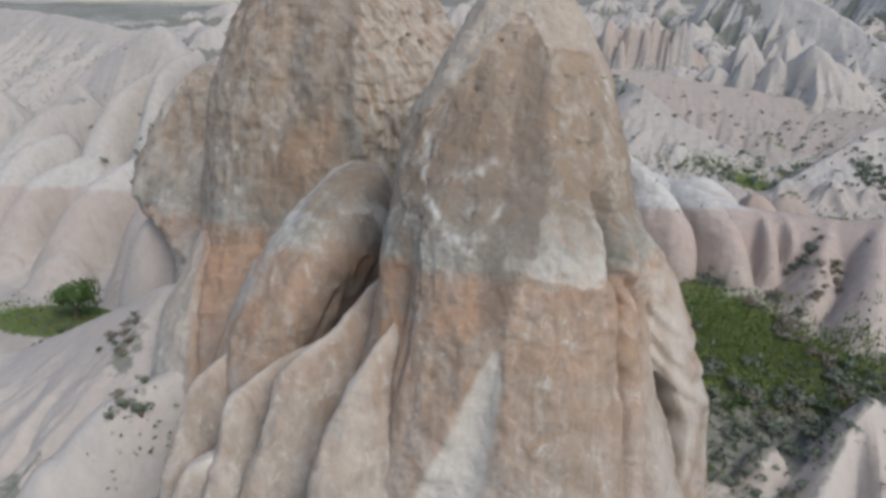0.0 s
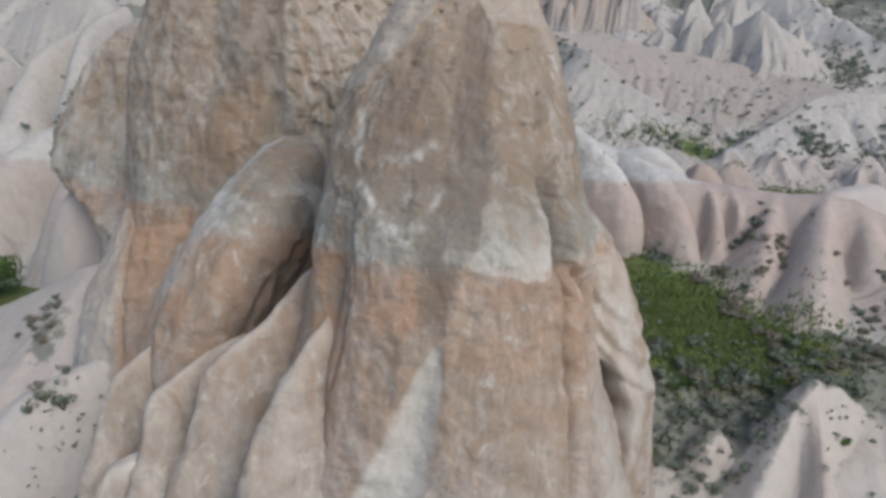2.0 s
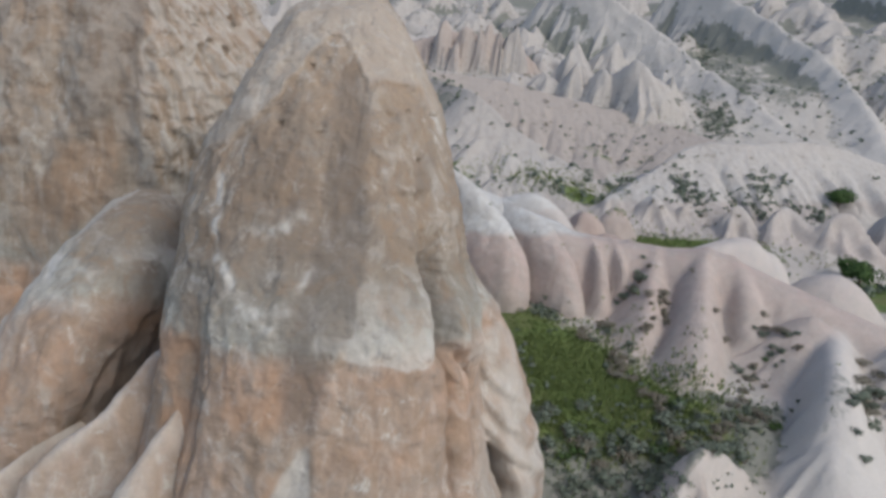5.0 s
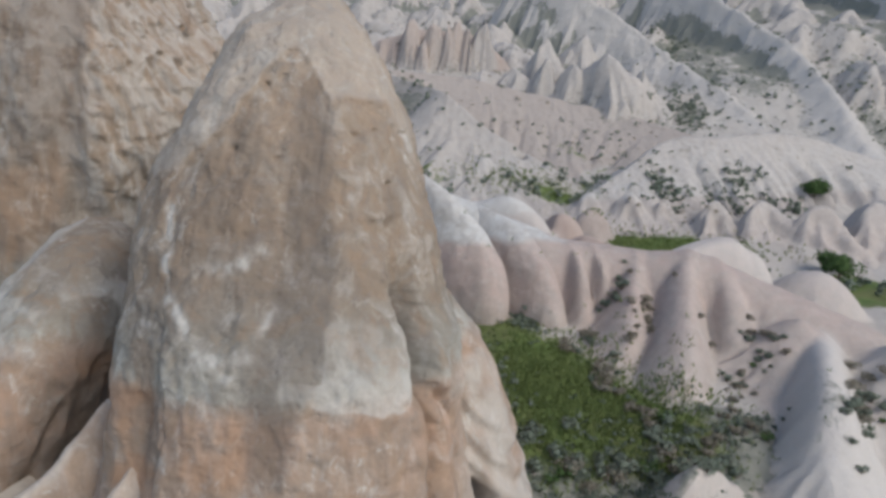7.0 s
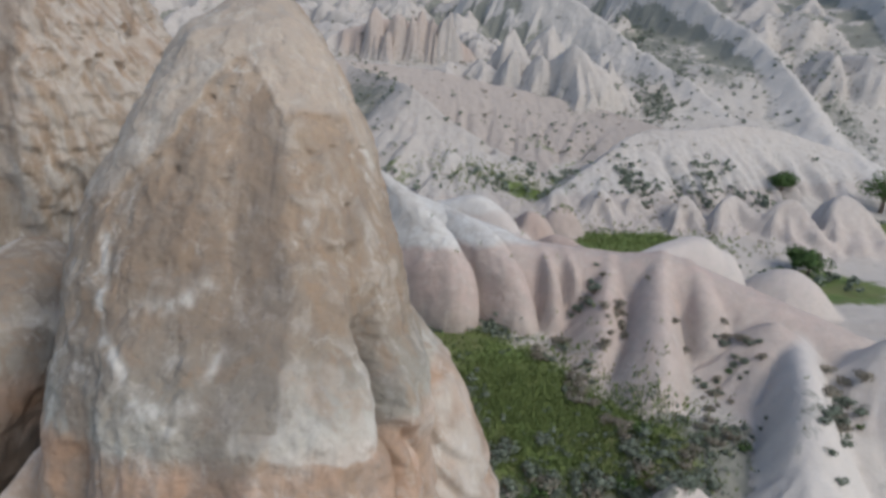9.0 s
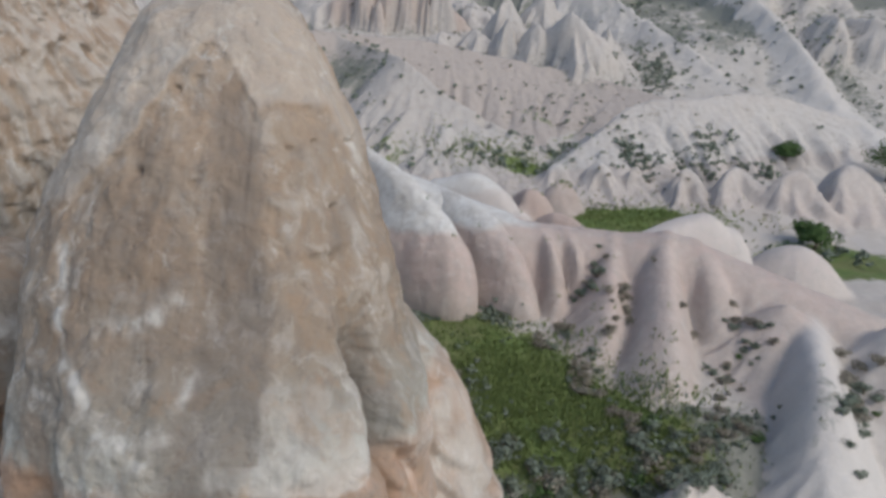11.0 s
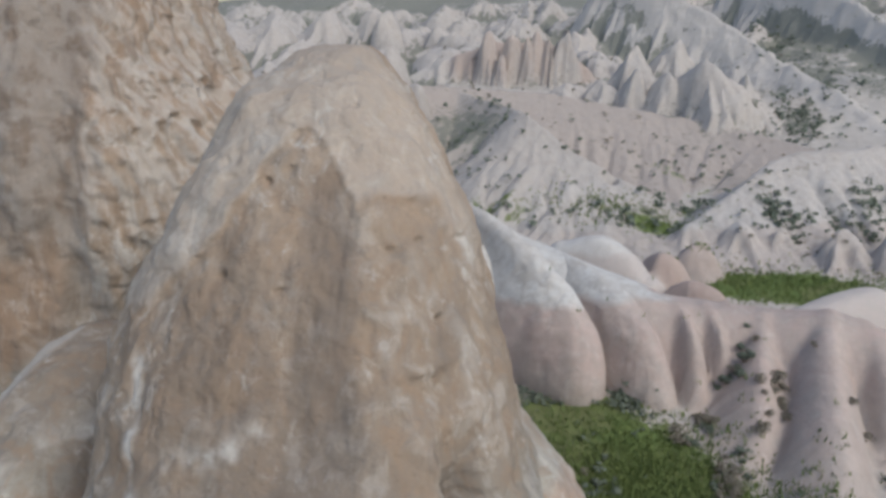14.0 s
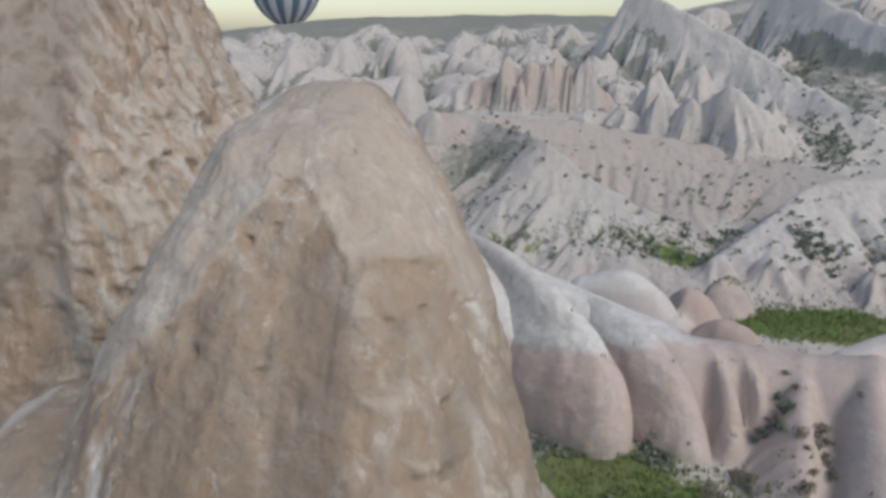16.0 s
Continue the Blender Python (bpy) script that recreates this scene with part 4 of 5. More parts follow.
ridge("rock_ridge", "pale grey tuff ridge on the skyline", [(104, 225, 60), (106, 195, 50), (102, 165, 38), (95, 135, 23)], 13, 17, 18, 1.0, 10, 0.4, 19, 0.03, 1.2, bushy=0.1, white=0.3, rough=0.4, erode=0.5)
rng = random.Random(5)
for n in range(200):
    bx, by = (rng.uniform(-95, 20), rng.uniform(165, 250)) if n % 2 else (rng.uniform(-150, 95), rng.uniform(150, 255))
    g = float(height(bx, by))
    r = rng.uniform(2.0, 6.0)
    if by < 172 and -20 < bx < 45:
        r *= 0.6
    mound("rock_cone", "small pale weathered tuff cone", bx, by, g + r * rng.uniform(0.5, 1.3), g - 2, r * 1.5, r * rng.uniform(0.9, 2.2), rng.uniform(0, 180), rng.uniform(1.1, 2.4), rng.uniform(0.25, 0.5), rng.uniform(0.5, 1.0), (rng.uniform(-1, 1), rng.uniform(-1, 1)), 200 + n, 1.2, wob=1.0, rough=0.45, erode=1.0, bushy=rng.choice((0, 0, 0.8)), group="far cones")

# the valley on the other side
mound("rock_bulb", "small smooth pale bulb under the shoulder", -45.0, 62.0, 14.0, -3, 6.0, 5.2, 0, 2.3, 0.08, 0.45, (0, 0), 300, 1.0, wob=0.2, white=0.2, **SMOOTH)
BULBS = "rounded bulbs"
for n, (crest, w, base) in enumerate([
    ([(-61, 92, 17), (-65, 85, 14.4), (-68, 79.5, 11.8), (-68.8, 76, 8.6), (-68.2, 73.4, 4.5)], 5.4, -2),
    ([(-54, 88, 16), (-57, 82, 13.8), (-58, 77.5, 11), (-57.4, 74, 7.6), (-56.4, 71.4, 3.5)], 4.4, -2),
    ([(-76, 90, 14), (-78.6, 82, 11.4), (-79, 77, 7.6), (-78.4, 74, 3)], 4.6, -2),
    ([(-86, 96, 15), (-88.5, 90, 13.6), (-89, 85, 9.5), (-88, 81, 4)], 5.0, 0),
    ([(-92, 108, 19), (-94, 101, 17.6), (-95, 95, 13.5), (-94, 90, 8)], 6.0, 3),
    ([(-73, 104, 25), (-75.5, 97.5, 22.4), (-76, 92.5, 18), (-75, 88, 12.5)], 4.8, 4),
    ([(-69, 108, 28), (-70, 101, 25.8), (-68.4, 95, 21.8), (-66.5, 89.5, 15)], 4.6, 4),
    ([(-63, 110, 28), (-64.5, 103, 25.4), (-62.4, 97, 21), (-60.6, 92, 15)], 4.4, 4),
    ([(-54, 108, 27), (-56.5, 101, 24), (-56, 95, 18.5), (-55, 91, 13)], 4.2, 4),
    ([(-47, 110, 25), (-49, 102, 21.5), (-49, 95, 15)], 4.4, 4),
]):
    ridge("rock_bulb", "broad rounded tuff bulb, white above and pink below", crest, base, w, w, 2.1, 5, 0.2, 310 + n, 0.06, 0.5, rough=0.2, erode=0.6, dark=0.12, group=BULBS)
ridge("rock_hill", "smooth rounded hill behind the bulbs", [(-106, 131, 24), (-95, 130, 29.6), (-90, 130, 30.6), (-83, 126, 24.5)], 9, 11, 14, 1.4, 5, 0.25, 329, 0.06, 0.8, rough=0.15, erode=0.8, group="folded hills")
for n, (bx, by, top, rx, ry, p) in enumerate([(-81, 116, 23.5, 9, 9, 1.6), (-66, 126, 29.0, 12, 12, 1.4), (-52, 120, 27.5, 9, 9, 1.6), (-45, 130, 27.5, 8, 8, 1.5), (-100, 116, 21.0, 10, 9, 1.5), (-116, 112, 19, 11, 10, 1.5), (-112, 130, 23, 10, 10, 1.3)]):
    mound("rock_hill", "pale folded tuff hill with creased sides", bx, by, top, 2, rx * 1.4, ry * 1.4, 40 * n, p - 0.2, 0.45, 0.8, (0, 0), 330 + n, 1.4, wob=0.6, bushy=0.4, dark=0.15, rough=0.2, erode=1.0, group="folded hills")
ridge("rock_ridge", "fluted pale grey cliff", [(-190, 172, 34), (-150, 158, 33), (-118, 146, 31), (-90, 137, 26)], 8, 26, 14, 1.0, 6, 0.55, 21, 0.03, 1.1, bushy=0.5, rough=0.4, erode=0.8)
ridge("rock_apron", "smooth pale grey sloping apron of tuff", [(-64, 56, -2.6), (-48.6, 54, 5.0), (-38, 52, 10.9), (-35.5, 52, 11.6)], -7, 20, 4, 1.1, 7, 0.25, 33, 0.02, 1.1, white=0.1, rough=0.25, erode=1.1)
ridge("rock_hump", "smooth rounded white hump", [(-30.5, 43.5, 8.0), (-33, 41, 7.2), (-35.6, 39.4, 5.6), (-37.8, 37.3, 2.4)], -7, 5.4, 5.4, 1.7, 9, 0.08, 309, 0.1, 0.7, white=0.35, **SMOOTH)
mound("rock_hump", "pale hump half under scrub", -30.5, 29.5, 3.4, -10, 5.4, 5.6, 0, 1.6, 0.06, 0.8, (0, 0), 310, white=0.4, **SMOOTH)


def land():
    def axis(lo, hi, steps, far):
        core = [lo]
        while core[-1] < hi:
            core.append(core[-1] + float(np.interp(core[-1], *steps)))
        out = np.cumsum(1.17 ** np.arange(1, 80))
        out = out[out < far]
        return np.concatenate([(lo - out)[::-1], core, core[-1] + out])

    xs = axis(-175, 122, ([-175, -75, -65, -35, -30, -10, 45, 60, 122], [1.1, 0.6, 0.5, 0.45, 0.8, 0.32, 0.32, 0.6, 0.9]), 4200)
    ys = axis(22, 262, ([22, 34, 45, 75, 110, 150, 262], [0.6, 0.36, 0.3, 0.3, 0.42, 0.55, 1.0]), 4200)
    gx, gy = np.meshgrid(xs, ys)
    shape = gx.shape
    x, y = gx.ravel(), gy.ravel()
    flat = np.stack([x, y, 0 * x], -1)
    near = 1 - smooth(300, 900, np.hypot(x, y - 80))
    z = height(x, y) + fbm(flat, 14, 5, 3) * 0.8 * near + fbm(flat, 90, 4, 4) * 1.8 * smooth(230, 330, y)
    z = z.reshape(shape)
    top, owner = z.copy(), np.full(shape, -1)
    for n, f in enumerate(FORMS):
        x0, x1, y0, y1 = f["box"]
        a, b, c, d = np.searchsorted(xs, x0), np.searchsorted(xs, x1), np.searchsorted(ys, y0), np.searchsorted(ys, y1)
        if b <= a or d <= c:
            continue
        cell = (slice(c, d), slice(a, b))
        h = f["func"](gx[cell].ravel(), gy[cell].ravel()).reshape(d - c, b - a)
        mine = h > top[cell]
        owner[cell] = np.where(mine, n, owner[cell])
        top[cell] = np.maximum(top[cell], h)
        gap, soft = z[cell] - h, 0.5
        z[cell] = np.maximum(z[cell], h) + 0.25 * np.clip(soft - np.abs(gap), 0, None) ** 2 / soft

    # each landform keeps only its largest whole piece; scraps go to the ground
    seen, lords = np.zeros(shape, bool), owner[:-1, :-1].tolist()
    rows_, cols_ = shape[0] - 1, shape[1] - 1
    pieces = {}
    for i in range(rows_):
        for j in range(cols_):
            n = lords[i][j]
            if n < 0 or seen[i, j]:
                continue
            seen[i, j] = True
            stack, piece = [(i, j)], []
            while stack:
                a, b = stack.pop()
                piece.append((a, b))
                for c, d in ((a + 1, b), (a - 1, b), (a, b + 1), (a, b - 1)):
                    if 0 <= c < rows_ and 0 <= d < cols_ and not seen[c, d] and lords[c][d] == n:
                        seen[c, d] = True
                        stack.append((c, d))
            pieces.setdefault(n, []).append(piece)
    for n, found in pieces.items():
        for piece in sorted(found, key=len)[:-1]:
            for a, b in piece:
                owner[a, b] = -1

    def field(key, ground_value):
        table = np.array([f[key] for f in FORMS] + [ground_value])
        v = table[owner].astype(float)
        for _ in range(3):
            v[1:-1, 1:-1] = (v[1:-1, 1:-1] * 2 + v[:-2, 1:-1] + v[2:, 1:-1] + v[1:-1, :-2] + v[1:-1, 2:]) / 6
        return v

    core = near.reshape(shape) * smooth(26, 34, gy) * smooth(-174, -165, gx) * (1 - smooth(110, 120, gx)) * (1 - smooth(240, 258, gy))
    rough, erode = field("rough", 0.12), field("erode", 0.35)
    p3 = np.stack([x, y, z.ravel()], -1)
    z = z + rough * core * (fbm(p3, 2.6, 4, 12) + 0.5 * fbm(p3, 1.1, 3, 13, ridged=True)).reshape(shape)
    lumps = fbm(p3, (9, 9, 9), 4, 15, ridged=True).reshape(shape) + fbm(p3, (5, 5, 5), 3, 16).reshape(shape)
    z = z + 0.8 * lumps * core * smooth(140, 172, gy)
    # rain-cut channels: water runs from cell to lower cell, gathers and carves
    dx, dy = np.gradient(xs)[None, :], np.gradient(ys)[:, None]
    rows, cols = shape
    for turn in range(4):
        drop, to = np.zeros(shape), np.arange(rows * cols).reshape(shape)
        for i in (-1, 0, 1):
            for j in (-1, 0, 1):
                if i or j:
                    other = np.roll(np.roll(z, -i, 0), -j, 1)
                    d = (z - other) / np.sqrt((i * dy) ** 2 + (j * dx) ** 2)
                    better = d > drop
                    drop = np.where(better, d, drop)
                    to = np.where(better, (np.arange(rows)[:, None] + i) % rows * cols + (np.arange(cols)[None] + j) % cols, to)
        flow = (dx * dy + 0 * z).ravel().tolist()
        goal = to.ravel().tolist()
        for k in np.argsort(-z.ravel()).tolist():
            g = goal[k]
            if g != k:
                flow[g] += flow[k]
        flow = np.minimum(np.array(flow).reshape(shape), 400)
        cut = 0.075 * erode * np.sqrt(flow) * np.clip(drop, 0, 1.2) * core
        cut = np.minimum(cut, 0.6)
        cut[1:-1, 1:-1] = (cut[1:-1, 1:-1] * 3 + cut[:-2, 1:-1] + cut[2:, 1:-1] + cut[1:-1, :-2] + cut[1:-1, 2:]) / 7
        for _ in range(1):
            cut[1:-1, 1:-1] = (cut[1:-1, 1:-1] * 2 + cut[:-2, 1:-1] + cut[2:, 1:-1] + cut[1:-1, :-2] + cut[1:-1, 2:]) / 6
        z = z - cut * 1.3
    # cave mouths and hollows in the slopes
    for cx, cy, r, deep in ((26.2, 143.6, 1.3, 4.0), (12.9, 115.2, 0.8, 2.2), (22.6, 150.6, 0.7, 2.5), (-57, 71.6, 1.0, 2.5), (7.6, 160.6, 0.8, 3.0), (-1.2, 160.2, 0.8, 3.0), (33.5, 139.2, 0.9, 2.0), (44, 104, 0.9, 1.6)):
        z = z - deep * np.exp(-((gx - cx) ** 2 + ((gy - cy) / 0.8) ** 2) / r ** 2)
    # normals and marks
    zx, zy = np.gradient(z, axis=1) / dx, np.gradient(z, axis=0) / dy
    normal = np.stack([-zx, -zy, np.ones(shape)], -1)
    normal /= np.linalg.norm(normal, axis=-1, keepdims=True)
    level = normal[..., 2]

    def blob(cx, cy, rx, ry, turn=0.0):
        a = radians(turn)
        u, v = (gx - cx) * math.cos(a) + (gy - cy) * math.sin(a), -(gx - cx) * math.sin(a) + (gy - cy) * math.cos(a)
        return np.exp(-((u / rx) ** 2 + (v / ry) ** 2) ** 1.5)

    rock = field("erode", -9) > -5
    ground_part = 1 - np.clip((field("red", -1.0) + 1) * 1.2, 0, 1)
    grass = np.maximum.reduce([blob(9, 55, 6.5, 9, 20), blob(5.5, 61.5, 5, 4), blob(15, 51, 6, 4, -20), blob(27, 94, 13, 5, -10), blob(14, 109, 9, 5, 10), blob(24, 112, 7, 4, 30), blob(23, 125, 5, 7, 30), blob(-9, 116, 6, 6), blob(-8, 104, 9, 5), blob(-58, 63, 12, 5, 10),
                               blob(-66, 90, 10, 4, 0), blob(46, 82, 8, 6), blob(66, 98, 10, 8), blob(-20, 180, 30, 6) * 0.8, blob(-40, 310, 130, 34) * 0.42]) * smooth(0.6, 0.85, level) * (0.15 + 0.85 * ground_part)
    grass = np.maximum(grass, np.maximum.reduce([0.6 * blob(17.5, 107.5, 5, 3), 0.55 * blob(-2, 108, 7, 3.5), 0.45 * blob(22.5, 124.5, 1.6, 6, 40)]) * smooth(0.5, 0.75, level))
    scrub = np.maximum.reduce([blob(12, 45, 8, 6), blob(20, 50, 8, 4), blob(-30.5, 39, 3.2, 2.6), blob(-41, 38, 3.5, 2.5), blob(-38, 46.6, 1.8, 2.2), 0.72 * blob(47, 147, 4.5, 8, -20), 0.72 * blob(56, 180, 6, 24, 20), 0.72 * blob(79.5, 143, 4.0, 22), 0.72 * blob(84, 172, 8, 16), 0.72 * blob(62, 158, 5, 9), blob(38.5, 149, 2.2, 5), blob(24.5, 140.2, 1.6, 1.2), blob(70, 190, 60, 30) * 0.35, blob(3, 65, 4, 2.5), blob(9, 65.5, 1.6, 3), blob(-8, 127, 8, 10) * 0.9, blob(-30, 240, 120, 60) * 0.6, 0.2 * smooth(140, 200, gy), blob(-20, 115, 14, 20) * 0.7, blob(-40, 300, 150, 45), blob(-200, 250, 100, 50) * 0.75, blob(-112, 134, 26, 10) * 0.55, blob(-92, 108, 6, 5) * 0.6]) * smooth(0.5, 0.8, level)
    # scrub gathers in the far hollows
    mean = z.copy()
    for _ in range(40):
        mean[1:-1, 1:-1] = (mean[:-2, 1:-1] + mean[2:, 1:-1] + mean[1:-1, :-2] + mean[1:-1, 2:]) / 4
    patchy = fbm(flat, 11, 4, 17).reshape(shape)
    scrub = np.maximum(scrub, 0.92 * smooth(-0.4, 0.3, mean - z + 0.6 * patchy) * smooth(140, 165, gy) * smooth(-0.6, 0.0, patchy))
    scrub = np.maximum(scrub, 0.5 * smooth(0.1, 0.4, mean - z + 0.3 * patchy) * smooth(108, 120, gy))
    # the blob darkens the pyramid's left slope: scrubby ground plus its painted shade
    marks = {"grass": grass.ravel(), "scrub": scrub.ravel(), "bushy": field("bushy", 0.3).ravel(), "rust": 0.55 * np.clip(field("red", 0.0), 0, 1).ravel(), "soil": 0.7 * ground_part.ravel(), "pale": field("white", 0.0).ravel(), "stain": np.maximum(field("dark", 0.0), 0.75 * blob(-8, 127, 8, 11)).ravel()}
    verts, normals = np.stack([x, y, z.ravel()], -1), normal.reshape(-1, 3)
    faces = grid_faces(rows, cols, False)
    lord = owner[:-1, :-1].ravel()
    for n in [-1] + list(range(len(FORMS))):
        mine = faces[lord == n]
        if n >= 0 and len(mine) < 12:
            continue
        if n == -1:
            small = [k for k in range(len(FORMS)) if 0 < (lord == k).sum() < 12]
            mine = np.concatenate([mine] + [faces[lord == k] for k in small]) if small else mine
        f = FORMS[n] if n >= 0 else dict(name="ground", label="pale dusty valley ground with grassy hollows and scrub", group="")
        s = bed_height(verts)[mine].mean(1)
        if n >= 0 and f["group"] == BUT and 40 < (s > 0).sum() < len(s) - 40:
            base = new(f["name"], None)
            split_by(base, ("pink_foot", "white_top"), (s > 0).astype(int), verts, mine, normals, far_tuff, marks, ("smooth pink lower part", "white top"))
            tagged(base, f["label"], "rock", f["group"])
            continue
        if n >= 0 and f["name"] in ("rock_ridge", "rock_spur", "rock_fan", "rock_pyramid", "rock_slope", "rock_apron", "rock_rib", "rock_hill", "rock_bulb", "rock_buttress", "rock_cone", "rock_hump", "rock_dome") and len(mine) > 250:
            zs = verts[mine][:, :, 2].mean(1)
            cut = np.quantile(zs, 0.62)
            base = new(f["name"], None)
            split_by(base, ("flank", "crest"), (zs > cut).astype(int), verts, mine, normals, far_tuff, marks, ("rain-cut lower flank", "pale worn crest"))
            tagged(base, f["label"], "rock", f["group"])
            continue
        keep, index = np.unique(mine, return_inverse=True)
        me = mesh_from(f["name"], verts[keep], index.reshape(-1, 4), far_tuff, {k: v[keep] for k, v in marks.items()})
        me.normals_split_custom_set_from_vertices(normals[keep].tolist())
        ob = new(f["name"], me)
        if n >= 0:
            tagged(ob, f["label"], "rock", f["group"])
        else:
            tagged(ob, f["label"], "ground", kind="structure")


land()


# ---- plants ----
bpy.context.view_layer.update()
deps = bpy.context.evaluated_depsgraph_get()


def surface(x, y, above=90.0):
    hit, place, normal, *_ = scene.ray_cast(deps, Vector((x, y, above)), Vector((0, 0, -1)))
    return (place, normal) if hit else (None, None)


def leaf_cloud(rng, leaves, r, tall, leaf, lobes=5):
    """Leaves gathered in uneven clumps, as corners and quads."""
    clumps = [(rng.uniform(-0.6, 0.6) * r, rng.uniform(-0.6, 0.6) * r, rng.uniform(0.35, 0.75) * tall, rng.uniform(0.35, 0.6)) for _ in range(lobes)]
    verts, faces = [], []
    for _ in range(leaves):
        cx, cy, cz, cr = rng.choice(clumps)
        d = Vector((rng.gauss(0, 1), rng.gauss(0, 1), rng.gauss(0, 1)))
        d.normalize()
        k = rng.uniform(0.65, 1.0)
        c = Vector((cx + d.x * r * cr * k, cy + d.y * r * cr * k, max(0.04, cz + d.z * tall * 0.55 * cr * k)))
        u = d.orthogonal().normalized()
        v = d.cross(u)
        a = rng.uniform(0, 6.28)
        u, v = u * math.cos(a) + v * math.sin(a), v * math.cos(a) - u * math.sin(a)
        s = leaf * rng.uniform(0.6, 1.3)
        tilt = d * rng.uniform(-0.5, 0.5) * s
        i = len(verts)
        verts += [c - u * s, c - v * s * 0.55 + tilt, c + u * s, c + v * s * 0.55 - tilt]
        faces.append((i, i + 1, i + 2, i + 3))
    return [tuple(v) for v in verts], faces


def stick(verts, faces, a, b, ra, rb, sides=5):
    a, b = Vector(a), Vector(b)
    d = (b - a).normalized()
    u = d.orthogonal().normalized()
    v = d.cross(u)
    i = len(verts)
    for p, r in ((a, ra), (b, rb)):
        for k in range(sides):
            t = 6.2832 * k / sides
            verts.append(tuple(p + (u * math.cos(t) + v * math.sin(t)) * r))
    for k in range(sides):
        faces.append((i + k, i + (k + 1) % sides, i + sides + (k + 1) % sides, i + sides + k))


def shrub_kind(seed, material, label):
    rng = random.Random(seed)
    verts, faces = [], []
    for _ in range(6):
        a = rng.uniform(0, 6.28)
        stick(verts, faces, (0, 0, -0.15), (0.3 * math.cos(a), 0.3 * math.sin(a), 0.4), 0.03, 0.012, 4)
    ob = new("shrub", mesh_from("shrub_stems", verts, faces, bark))
    v, f = leaf_cloud(rng, 300, 0.5, 0.65, 0.06, 7)
    part("foliage", mesh_from("shrub_foliage", v, f, material), ob)
    return tagged(ob, label, "shrub", "valley shrubs")


kinds = [shrub_kind(1, sage_leaf, "grey-green sage shrub rooted in dry soil"), shrub_kind(2, sage_leaf, "grey-green sage shrub rooted in dry soil"), shrub_kind(3, dry_leaf, "dry brownish scrub bush on pale tuff"), shrub_kind(4, green_leaf, "low dark green shrub by the meadow")]
used = set()


def shrub(kind, x, y, size, rng):
    place, normal = surface(x, y)
    if place is None or normal.z < 0.35 or (0 < x < 8 and place.z > float(height(x, y)) + 3):
        return
    m = pose(place.x, place.y, place.z - 0.04, rng.uniform(-8, 8), rng.uniform(-8, 8), rng.uniform(0, 360))
    if kind not in used:
        used.add(kind)
        ob = kinds[kind]
        ob.matrix_basis = m
    else:
        ob = copy_thing(kinds[kind], m)
    ob.scale = (size * rng.uniform(0.9, 1.2), size * rng.uniform(0.9, 1.2), size * rng.uniform(0.75, 1.05))


rng = random.Random(21)
for count, line, spread, sizes, weights in [
    (70, [(8.5, 47.5), (13, 46.5), (18.5, 48.5)], 2.0, (0.9, 2.0), (6, 4, 1, 2)),
    (30, [(11.8, 60.0), (14.5, 63.0), (18.0, 67.0)], 0.45, (0.5, 1.3), (2, 2, 5, 1)),
    (44, [(14.2, 55.5), (13.9, 57.2), (17, 61), (20.2, 65.4)], 0.5, (0.4, 1.2), (2, 2, 6, 0)),
    (24, [(12.6, 56.0), (15.2, 52.4), (16.6, 50.6)], 0.6, (0.6, 1.4), (2, 2, 5, 1)),
    (36, [(20.6, 51.6), (22.4, 54.6), (25.4, 58.4)], 0.6, (0.4, 1.0), (2, 2, 5, 1)),
    (16, [(23.5, 60.0), (27.5, 60.5)], 1.2, (0.5, 1.1), (2, 2, 5, 0)),
    (46, [(17.5, 48.8), (21.0, 50.4), (24.6, 51.4)], 0.9, (0.5, 1.2), (5, 3, 4, 1)),
    (34, [(26.6, 46.0), (29.6, 51.0), (32.5, 56.0)], 1.0, (0.7, 1.6), (4, 3, 4, 1)),
    (30, [(6.5, 43.5), (8.6, 40.0), (13.5, 42.5), (16.0, 45.0)], 1.0, (0.7, 1.5), (4, 4, 2, 1)),
    (14, [(5.6, 47.0), (6.6, 52.0), (5.8, 58.0)], 0.6, (0.6, 1.2), (3, 3, 3, 1)),
    (46, [(-33.0, 40.2), (-30.4, 38.4), (-28.0, 36.6), (-26.4, 34.4)], 1.0, (0.9, 2.0), (5, 5, 2, 0)),
    (26, [(-40.8, 49.2), (-38.2, 47.4)], 0.7, (0.6, 1.2), (2, 2, 5, 0)),
    (10, [(-38.0, 33.5), (-35.0, 32.0)], 1.2, (0.9, 1.8), (5, 5, 1, 0)),
    (8, [(-52.0, 60.0), (-60.0, 58.0)], 1.4, (0.6, 1.3), (3, 3, 2, 2)),
]:
    for _ in range(round(0.7 * count)):
        u = rng.uniform(0, len(line) - 1.0001)
        i = int(u)
        x = line[i][0] + (line[i + 1][0] - line[i][0]) * (u - i) + rng.gauss(0, spread)
        y = line[i][1] + (line[i + 1][1] - line[i][1]) * (u - i) + rng.gauss(0, spread)
        shrub(rng.choices(range(4), weights)[0], x, y, rng.uniform(*sizes), rng)


